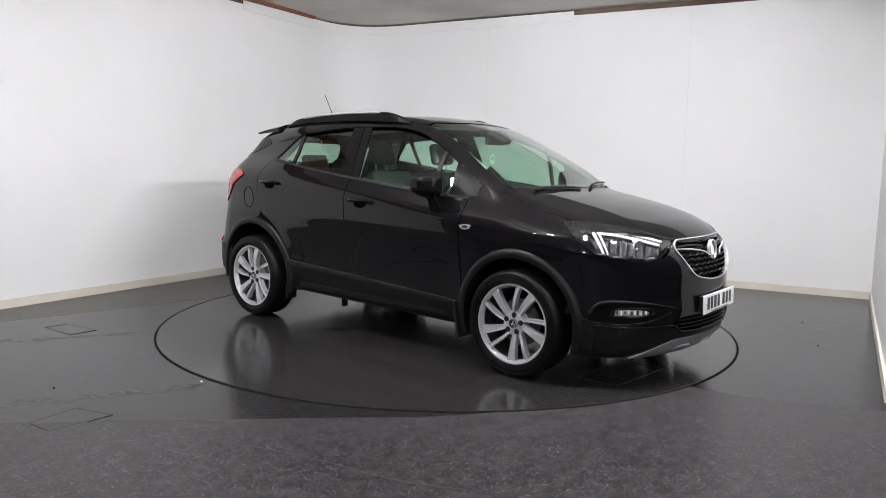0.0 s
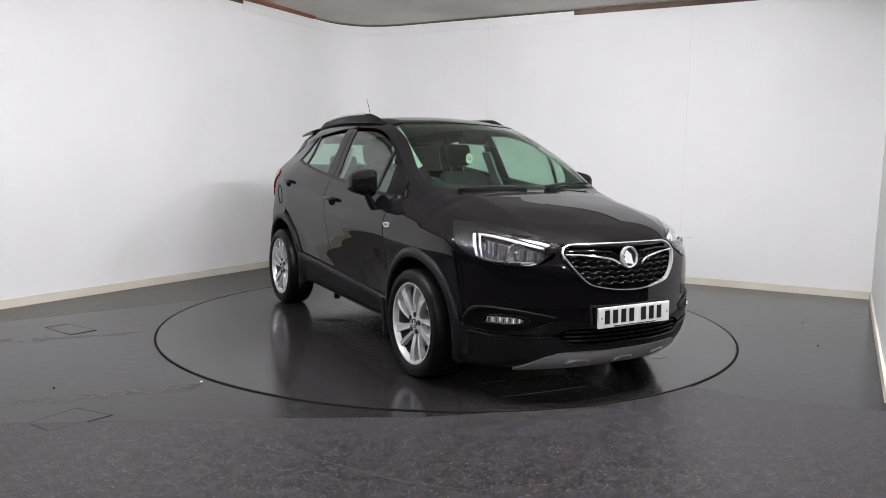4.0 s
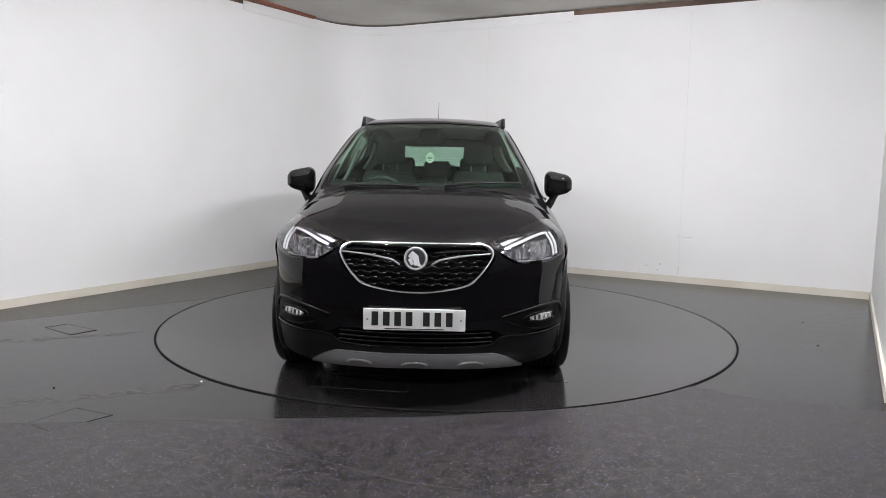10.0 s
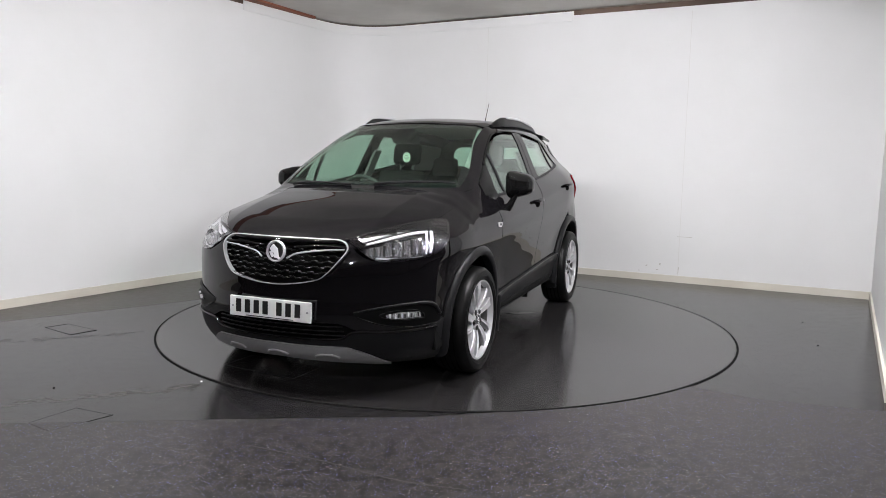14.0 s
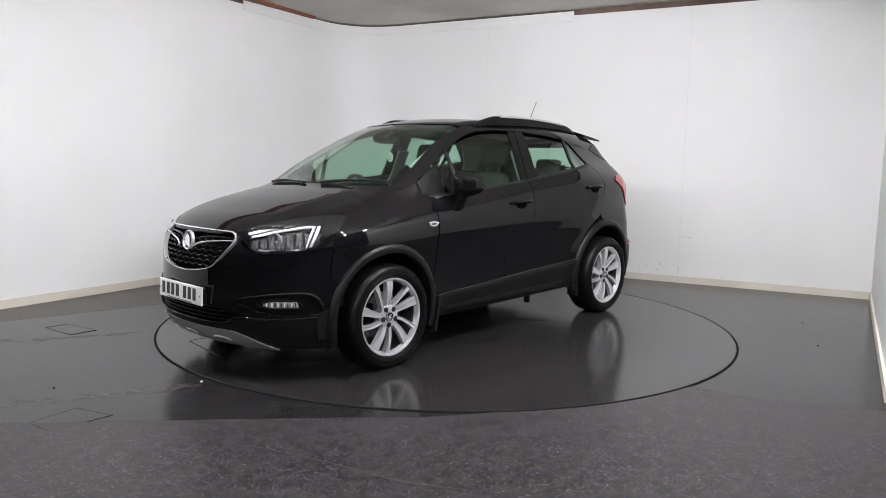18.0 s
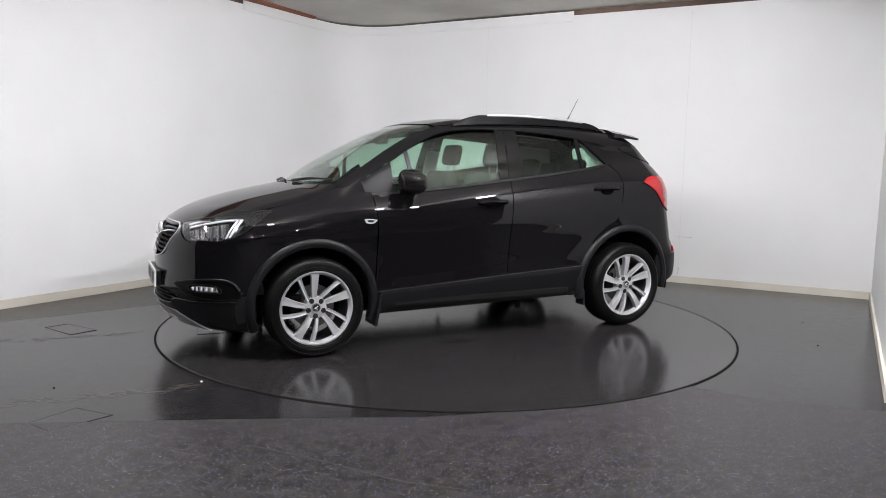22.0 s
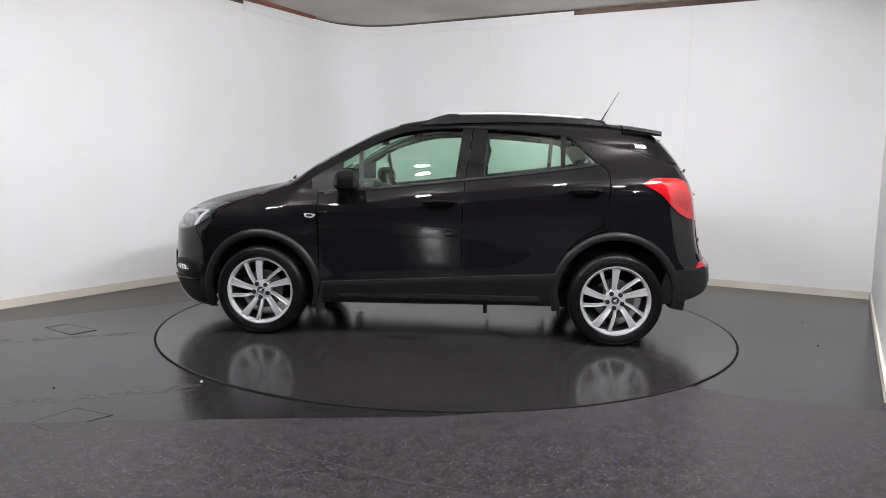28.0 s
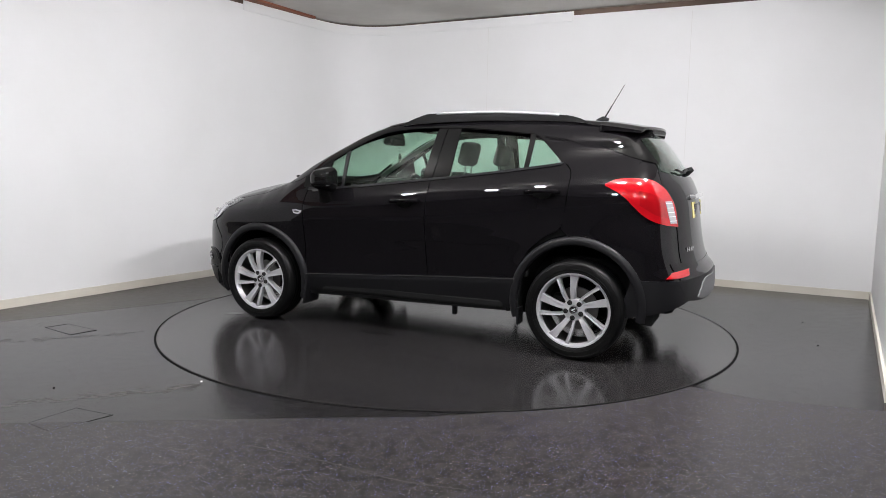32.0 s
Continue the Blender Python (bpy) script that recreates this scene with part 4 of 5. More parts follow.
# headlamps
HL_LOW = [(0.552, 0.938), (0.564, 0.912), (0.606, 0.848), (0.661, 0.802), (0.735, 0.772), (0.848, 0.752), (0.968, 0.748), (1.045, 0.757), (1.102, 0.792)]
HL_TOP = [(0.552, 0.951), (0.636, 0.957), (0.730, 0.950), (0.835, 0.936), (0.930, 0.919), (1.033, 0.896), (1.168, 0.856)]
for sy in (1, -1):
    s = np.array([1.0, sy, 1.0])
    p, n = skin(coons(HL_LOW, HL_TOP, None, None, 40, 16), "corner", 0.0035)
    lamp = slab("headlamp", (p - n * 0.055) * s, n * s, 0.01, LAMPBACK, car, "clear headlamp with chrome reflectors")
    slab("lens", p * s, n * s, 0.003, CLEAR, lamp, "clear plastic lens")
    rim = HL_LOW + HL_TOP[::-1]
    a = catmull(rim + [rim[0]], 90)[:-1]
    p0, n0 = skin(a[:, None], "corner", 0.0)
    band = np.concatenate([p0 - n0 * 0.002, p0 - n0 * 0.03, p0 - n0 * 0.06], 1)
    slab("bowl_wall", band * s, np.repeat(n0 * 0 + np.array([0.0, 0.0, 1.0]), 3, 1), 0.002, GLOSSBLACK, lamp, loop=True)

    def strip(lo, hi, off, mat, name, thick=0.008, nu=26):
        q, m = skin(coons(lo, hi, None, None, nu, 4), "corner", off)
        slab(name, q * s, m * s, thick, mat, lamp)

    strip([(0.682, 0.926), (0.80, 0.914), (0.93, 0.892), (1.03, 0.869), (1.132, 0.843)], [(0.682, 0.938), (0.80, 0.926), (0.93, 0.904), (1.03, 0.881), (1.132, 0.853)], -0.010, GUIDE, "light_guide")
    strip([(0.682, 0.920), (0.80, 0.908), (0.93, 0.886), (1.03, 0.863), (1.128, 0.838)], [(0.682, 0.926), (0.80, 0.914), (0.93, 0.892), (1.03, 0.869), (1.130, 0.843)], -0.020, INK, "guide_groove")
    strip([(0.715, 0.905), (0.80, 0.897), (0.93, 0.874), (1.03, 0.851), (1.120, 0.829)], [(0.715, 0.914), (0.80, 0.905), (0.93, 0.883), (1.03, 0.860), (1.122, 0.836)], -0.014, GUIDE, "lower_light_guide")
    strip([(0.682, 0.932), (0.700, 0.86), (0.724, 0.792)], [(0.698, 0.932), (0.716, 0.86), (0.738, 0.790)], -0.010, GUIDE, "side_light_guide", nu=12)
    strip([(0.720, 0.912), (0.732, 0.86), (0.752, 0.788)], [(0.730, 0.912), (0.742, 0.86), (0.761, 0.786)], -0.014, GUIDE, "inner_light_guide", nu=12)
    strip([(0.78, 0.766), (0.90, 0.757), (1.04, 0.766)], [(0.78, 0.776), (0.90, 0.768), (1.04, 0.777)], -0.02, SATIN, "lower_bezel")
    strip([(0.575, 0.905), (0.62, 0.86), (0.67, 0.815)], [(0.60, 0.938), (0.655, 0.91), (0.685, 0.845)], -0.03, GLOSSBLACK, "side_reflector", nu=12)
    for a, b, r in ((0.945, 0.820, 0.050),):
        q, m = on_skin("corner", a, b, -0.016)
        q.y *= sy
        turn = Matrix.Translation(q) @ Vector((1.0, 0.25 * sy, 0)).to_track_quat("Y", "Z").to_matrix().to_4x4()
        ob = part("reflector", lathe_bm([(r, 0.0), (r * 1.04, -0.004), (r * 0.95, -0.020), (r * 0.7, -0.033), (r * 0.35, -0.040), (0, -0.042)], 14), FACET, lamp, "chrome reflector bowl")
        ob.matrix_basis = turn
        part("bulb", lathe_bm([(0, -0.012), (0.005, -0.014), (0.007, -0.022), (0.007, -0.040)], 12), GUIDE, lamp, smooth=True).matrix_basis = turn
    for k, a in enumerate(np.linspace(0.775, 1.085, 24)):
        top = float(np.interp(a, [0.775, 0.93, 1.085], [0.892, 0.866, 0.832]))
        low = float(np.interp(a, [0.775, 0.90, 1.085], [0.785, 0.775, 0.795]))
        for j in range(1):
            q, m = on_skin("corner", a, (low + top) / 2, -0.043)
            q.y *= sy
            part("bowl_facet", box_bm(0.012, 0.011, (top - low) * 0.96, q, rot=pose(0, 0, 0, 0, 8 * math.sin(k * 2.1 + j), sy * 45 + 24 * math.sin(k * 3.7 + 2 * j))), FACET if k % 4 else STEEL, lamp)

# tail lamps and reflectors
for sy in (1, -1):
    s = np.array([1.0, sy, 1.0])
    p, n = skin(coons([(-0.432, 1.148), (-0.51, 1.089), (-0.582, 1.007), (-0.652, 0.945), (-0.757, 0.908), (-0.909, 0.890)], [(-0.436, 1.156), (-0.505, 1.188), (-0.58, 1.194), (-0.70, 1.184), (-0.80, 1.125)],
                      None, [(-0.909, 0.890), (-0.875, 1.02), (-0.80, 1.125)], 36, 16), "tail", 0.008)
    lamp = slab("tail_lamp", p * s, n * s, 0.02, RED, car, "glossy red tail lamp")
    p, n = skin(coons([(-0.815, 0.915), (-0.890, 0.912)], [(-0.770, 1.055), (-0.835, 1.055)], None, None, 6, 12), "tail", 0.0105)
    slab("reversing_lens", p * s, n * s, 0.004, LENSWHITE, lamp, "clear reversing lens")
    for k in range(5):
        q0, q1 = on_skin("tail", -0.810 + 0.010 * k, 0.93 + 0.028 * k, 0.012)[0], on_skin("tail", -0.878 + 0.011 * k, 0.93 + 0.028 * k, 0.012)[0]
        part("lens_rib", tube_bm([(v.x, sy * v.y, v.z) for v in (q0, q1)], 0.0016, 5), GUIDE, lamp)
    p, n = skin(coons([(-0.60, 1.03), (-0.70, 0.97), (-0.79, 0.95)], [(-0.60, 1.12), (-0.68, 1.10), (-0.76, 1.06)], None, None, 14, 10), "tail", 0.0095)
    slab("brake_lens", p * s, n * s, 0.003, REDDARK, lamp)
    p, n = skin(coons([(-0.748, 0.570), (-0.85, 0.572), (-0.957, 0.580)], [(-0.80, 0.606), (-0.90, 0.614), (-1.0, 0.618)], None, None, 14, 6), "tail", 0.008)
    slab("rear_reflector", p * s, n * s, 0.012, RED, car, "red rear reflector")

# side windows and their frames
both_sides("front_window", ([(0.540, 1.080), (0.2, 1.115), (-0.128, 1.160)], [(0.565, 1.352), (0.42, 1.432), (0.25, 1.494), (0.08, 1.520), (-0.172, 1.526)], None, None), "side", GLASS, car, 24, 14, off=-0.004, thick=0.004, label="green-tinted side window")
both_sides("front_quarter_light", ([(0.722, 1.062), (0.555, 1.078)], [(0.712, 1.272), (0.580, 1.350)], None, None), "side", GLASS, car, 8, 10, off=-0.004, thick=0.004, label="green-tinted side window")
both_sides("rear_side_window", ([(-0.325, 1.170), (-0.60, 1.205), (-0.876, 1.245)], [(-0.345, 1.527), (-0.60, 1.510), (-0.880, 1.476)], None, None), "side", GLASS, car, 20, 14, off=-0.004, thick=0.004, label="green-tinted side window")
both_sides("rear_quarter_light", ([(-0.90, 1.25), (-1.105, 1.282)], [(-0.91, 1.480), (-0.97, 1.462), (-1.02, 1.41), (-1.10, 1.30)], None, None), "side", GLASS, car, 14, 10, off=-0.004, thick=0.004, label="green-tinted side window")
for sy in (1, -1):
    for dz, w in ((0.0, 0.030), (0.008, 0.022)):
        q, m = on_skin("side", -1.055, 1.297 + dz, 0.0015)
        part("glass_mark_bar", box_bm(w, 0.001, 0.004, (q.x, sy * q.y, q.z), rot=pose(0, 0, 0, 0, 8, 0)), TRIMPALE, car)
both_sides("window_divider", ([(0.563, 1.075), (0.537, 1.078)], [(0.590, 1.350), (0.562, 1.362)], None, None), "side", PLASTIC, car, 4, 12, off=0.002)
both_sides("mirror_triangle", ([(0.915, 1.068), (0.712, 1.066)], [(0.925, 1.142), (0.80, 1.222), (0.698, 1.278)], None, None), "side", RAILBLACK, car, 10, 8, off=0.002)
both_sides("front_door_frame", ([(-0.125, 1.155), (-0.197, 1.164)], [(-0.168, 1.534), (-0.240, 1.535)], None, None), "side", GLOSSBLACK, car, 5, 14, off=0.0)
both_sides("rear_door_frame", ([(-0.204, 1.164), (-0.330, 1.178)], [(-0.247, 1.535), (-0.350, 1.533)], None, None), "side", GLOSSBLACK, car, 7, 14, off=0.0)
both_sides("rear_window_divider", ([(-0.872, 1.243), (-0.904, 1.248)], [(-0.877, 1.485), (-0.914, 1.484)], None, None), "side", GLOSSBLACK, car, 4, 12, off=0.001)
both_sides("waist_trim", ([(0.866, 1.048), (0.5, 1.073), (-0.2, 1.150), (-0.6, 1.197), (-1.0, 1.253), (-1.13, 1.274)], [(0.866, 1.062), (0.5, 1.088), (-0.2, 1.165), (-0.6, 1.212), (-1.0, 1.268), (-1.14, 1.292)], None, None), "side", PLASTIC, car, 60, 4, off=0.006, thick=0.02)
both_sides("window_top_trim", ([(0.72, 1.265), (0.57, 1.353), (0.42, 1.432), (0.25, 1.496), (0.05, 1.521), (-0.20, 1.527), (-0.50, 1.519), (-0.80, 1.492), (-0.925, 1.475), (-1.03, 1.392), (-1.135, 1.285)],
                               [(0.73, 1.272), (0.575, 1.362), (0.42, 1.442), (0.25, 1.505), (0.05, 1.530), (-0.20, 1.536), (-0.50, 1.528), (-0.80, 1.501), (-0.935, 1.483), (-1.042, 1.395), (-1.148, 1.290)], None, None), "side", GLOSSBLACK, car, 70, 3, off=0.003)

# plastic cladding: wheel arches and sills
for cx, cz, ri, ro, a0, a1 in ((AXLE, 0.338, 0.384, 0.440, -20, 198), (-AXLE, 0.360, 0.400, 0.456, -16, 190)):
    p, n = skin(coons(arch(cx, cz, ri, a0, a1, 21), arch(cx, cz, ro, a0, a1, 21), None, None, 72, 9), "side", 0.0)
    proud = np.interp(np.linspace(0, 1, 9), [0, 0.12, 0.55, 0.85, 1], [0.015, 0.023, 0.025, 0.017, 0.004])
    for s in (np.ones(3), FLIP_Y):
        slab("wheel_arch_trim", (p + n * proud[None, :, None]) * s, n * s, 0.05, PLASTIC, car, "grained black plastic wheel arch trim")
p, n = skin(coons([(0.855, 0.232), (0.3, 0.240), (-0.3, 0.250), (-0.87, 0.262)], [(0.853, 0.402), (0.3, 0.434), (-0.186, 0.466), (-0.868, 0.504)], None, None, 44, 12), "side", 0.0)
proud = np.interp(np.linspace(0, 1, 12), [0, 0.25, 0.8, 0.94, 1], [-0.030, -0.008, 0.016, 0.020, 0.014])
for s in (np.ones(3), FLIP_Y):
    slab("sill_trim", (p + n * proud[None, :, None]) * s, n * s, 0.035, PLASTIC, car, "grained black plastic sill trim")
# Thin steel-coloured strip that paints the highlight on the sill trim's top edge.
both_sides("sill_glint", ([(0.850, 0.399), (0.3, 0.431), (-0.186, 0.463), (-0.866, 0.501)], [(0.850, 0.4035), (0.3, 0.4355), (-0.186, 0.4675), (-0.866, 0.5055)], None, None), "side", STEEL, car, 44, 2, off=0.021, thick=0.006)

# underbody, engine bay and wheel housings
part("underbody", box_bm(3.15, 1.20, 0.10, (0.14, 0, 0.27), 0.03), DARKMETAL, car)
part("floor_pan", box_bm(1.50, 1.62, 0.09, (-0.02, 0, 0.31), 0.03), DARKMETAL, car)
part("engine_bay", box_bm(0.95, 1.16, 0.50, (1.47, 0, 0.55), 0.05), DARKMETAL, car)
part("boot_floor", box_bm(0.85, 1.14, 0.36, (-1.45, 0, 0.48), 0.05), DARKMETAL, car)
part("exhaust_box", box_bm(0.30, 0.5, 0.11, (-1.60, 0, 0.41), 0.04), DARKMETAL, car)
part("jacking_bracket", box_bm(0.03, 0.04, 0.07, (-0.36, 0.70, 0.215), 0.004), DARKMETAL, car)
part("jacking_bracket", box_bm(0.03, 0.04, 0.07, (-0.36, -0.70, 0.215), 0.004), DARKMETAL, car)
for cx, cz in ((AXLE, 0.345), (-AXLE, 0.365)):
    for sy in (1, -1):
        bm = bmesh.new()
        rows = []
        for k in range(25):
            a = radians(-12 + 204 * k / 24)
            rows.append([bm.verts.new((cx + r * math.cos(a), sy * y, cz + r * math.sin(a))) for r, y in ((0.396, 0.812), (0.402, 0.45), (0.50, 0.45), (0.50, 0.790))])
        for a, b in zip(rows, rows[1:]):
            for k in range(4):
                bm.faces.new((a[k], a[(k + 1) % 4], b[(k + 1) % 4], b[k]))
        part("wheel_housing", bm, DARKMETAL, car, smooth=True, angle=40)
        part("inner_wing", box_bm(0.92, 0.02, 0.50, (cx, sy * 0.47, 0.56)), DARKMETAL, car)
        if cx > 0:
            part("mud_flap", box_bm(0.02, 0.20, 0.24, (0.842, sy * 0.765, 0.285), 0.006, rot=pose(0, 0, 0, 0, -10, 0)), PLASTIC, car)
        else:
            part("mud_flap", box_bm(0.02, 0.10, 0.12, (-0.885, sy * 0.79, 0.245), 0.006), PLASTIC, car)

# roof rails and aerial
for sy in (1, -1):
    top = catmull([(0.155, 1.566), (0.06, 1.602), (-0.03, 1.628), (-0.10, 1.636), (-0.50, 1.643), (-0.85, 1.634), (-1.05, 1.620), (-1.12, 1.612), (-1.19, 1.592), (-1.26, 1.556)], 50)
    bm = bmesh.new()
    rows = []
    for x, z in top:
        zr = float(on_skin("top", x, 0.545 - 0.06 * float(smoothstep(-0.2, -1.3, np.array(x))))[0].z) - 0.004
        y0 = 0.556 - 0.06 * smoothstep(-0.2, -1.3, np.array(x)) - 0.02 * smoothstep(-0.1, 0.2, np.array(x))
        h = max(z, zr + 0.002)
        rows.append([bm.verts.new((x, sy * (y0 + dy), zz)) for dy, zz in ((-0.022, zr), (-0.015, h - 0.005), (-0.009, h), (0.007, h), (0.013, h - 0.005), (0.020, zr))])
    for a, b in zip(rows, rows[1:]):
        for k in range(6):
            bm.faces.new((a[k], a[(k + 1) % 6], b[(k + 1) % 6], b[k]))
    bm.faces.new(rows[0])
    bm.faces.new(rows[-1][::-1])
    rail = part("roof_rail", bm, RAILBLACK, car, "dark grey roof rail with a silver bar", smooth=True, angle=40)
    bar = [(x, z) for x, z in top if -1.06 < x < -0.10]
    part("rail_bar", tube_bm([(x, sy * (0.563 - 0.06 * float(smoothstep(-0.2, -1.3, np.array(x)))), z - 0.002) for x, z in bar], 0.014, 10, flat=0.7), ALLOY, rail, "silver bar", smooth=True)
part("aerial_base", tube_bm([(-1.18, 0, 1.605), (-1.23, 0, 1.622), (-1.27, 0, 1.612)], [0.012, 0.02, 0.016], 10), PLASTIC, car, smooth=True)
part("aerial_stem", tube_bm([(-1.235, 0, 1.618), (-1.29, 0, 1.715)], [0.0065, 0.0045], 8), PLASTIC, car, smooth=True)
part("aerial_rod", tube_bm([(-1.29, 0, 1.715), (-1.375, 0, 1.864)], [0.0028, 0.0022], 6), DARKMETAL, car, smooth=True)

# door mirrors, handles, badges
for sy in (1, -1):
    bm = box_bm(0.160, 0.190, 0.150, (0, 0, 0), 0.052, 6)
    for v in bm.verts:
        o = v.co.y / 0.095
        v.co.z *= 1.0 - 0.13 * o - 0.05 * (v.co.x / 0.08)
        v.co.x += -0.020 * o * o
        if v.co.z < 0:
            v.co.z *= 1.14 - 0.34 * o
        v.co.z += 0.010 * (1 - o)
        v.co.y *= sy
    mir = part("door_mirror", bm, GLOSSBLACK, car, "gloss black door mirror", smooth=True)
    mir.location = (0.640, sy * 0.918, 1.134)
    part("mirror_glass", box_bm(0.006, 0.135, 0.098, (-0.0755, 0, 0.006), 0.003), CHROME, mir)
    part("mirror_seam", tube_bm([(0.02 + 0.055 * math.cos(a), sy * 0.075 * math.sin(a) * 1.22, -0.030) for a in np.linspace(-1.4, 1.4, 15)], 0.0022, 5), PITCH, mir)
    foot = [(0.655, 0.838, 0.968), (0.652, 0.862, 1.005), (0.648, 0.884, 1.045), (0.644, 0.900, 1.085)]
    part("mirror_foot", tube_bm([(x, sy * y, z) for x, y, z in foot], [0.062, 0.056, 0.048, 0.052], 16, flat=0.42), GLOSSBLACK, car, smooth=True, angle=50)
    for hx, hz in ((-0.024, 0.985), (-1.04, 1.085)):
        q, m = on_skin("side", hx, hz)
        pts = [on_skin("side", hx + dx, hz + 0.012 - 0.04 * dx, o)[0] for dx, o in ((0.112, 0.004), (0.095, 0.022), (0.05, 0.033), (-0.03, 0.034), (-0.085, 0.026), (-0.112, 0.004))]
        part("door_handle", tube_bm([(v.x, sy * v.y, v.z) for v in map(Vector, catmull([tuple(v) for v in pts], 16))], 0.0135, 10, flat=1.0), PAINT, car, "body-coloured door handle", smooth=True)
        # No hollow here: a dull black patch paints the shade in the handle cup.
        p, n = skin(coons(arch(hx, hz - 0.004, 0.062, 180, 360, 9, 0.030), arch(hx, hz - 0.004, 0.062, 180, 0, 9, 0.026), None, None, 18, 8), "side", 0.0025)
        s = np.array([1.0, sy, 1.0])
        slab("handle_cup_shade", p * s, n * s, 0.003, PITCH, car)
    p, n = skin(coons([(0.942, 0.872), (0.905, 0.866), (0.880, 0.872)], [(0.952, 0.897), (0.91, 0.899), (0.862, 0.892)], None, None, 12, 6), "side", 0.006)
    s = np.array([1.0, sy, 1.0])
    badge = slab("wing_badge", p * s, n * s, 0.006, ALLOY, car, "small chrome wing badge")
    p, n = skin(coons([(0.928, 0.879), (0.905, 0.876), (0.890, 0.880)], [(0.934, 0.890), (0.91, 0.892), (0.884, 0.888)], None, None, 8, 4), "side", 0.0075)
    slab("badge_inset", p * s, n * s, 0.002, LAMPBACK, badge)
pts = [on_skin("side", -1.335 + 0.07 * math.cos(a), 0.972 + 0.082 * math.sin(a), 0.0005)[0] for a in np.linspace(0, 2 * math.pi, 37)]
part("fuel_flap", tube_bm([(v.x, -v.y, v.z) for v in pts], 0.0022, 6), GAP, car, smooth=True)
for i in range(4):
    q, m = on_skin("rear", 0.47 - 0.035 * i, 0.735, 0.004)
    part("tailgate_letter_bar", box_bm(0.006, 0.022, 0.028, q, 0.002), CHROME, car)

# wipers
for y0, y1, x0, x1 in ((0.62, 0.12, 1.080, 1.235), (-0.04, -0.52, 1.246, 1.190)):
    pts = [on_skin("top", x0 + (x1 - x0) * k / 10 - 0.012 * math.sin(math.pi * k / 10), y0 + (y1 - y0) * k / 10, 0.010)[0] for k in range(11)]
    w = part("wiper", tube_bm(pts, 0.0075, 6), PLASTIC, car, smooth=True)
    part("wiper_arm", tube_bm([pts[10] + Vector((0, 0, 0.004)), pts[8] + Vector((0, 0, 0.007)), pts[5] + Vector((0, 0, 0.006))], [0.010, 0.007, 0.005], 8), PLASTIC, w, smooth=True)
pts = [on_skin("rear", -0.02 + 0.42 * k / 8, 1.235 + 0.01 * math.sin(k), 0.018)[0] for k in range(9)]
w = part("rear_wiper", tube_bm(pts, 0.008, 6), PLASTIC, car, smooth=True)
part("rear_wiper_hub", tube_bm([on_skin("rear", 0.0, 1.235, 0.0)[0], on_skin("rear", 0.0, 1.235, 0.055)[0]], [0.03, 0.018], 10), PLASTIC, w, smooth=True)


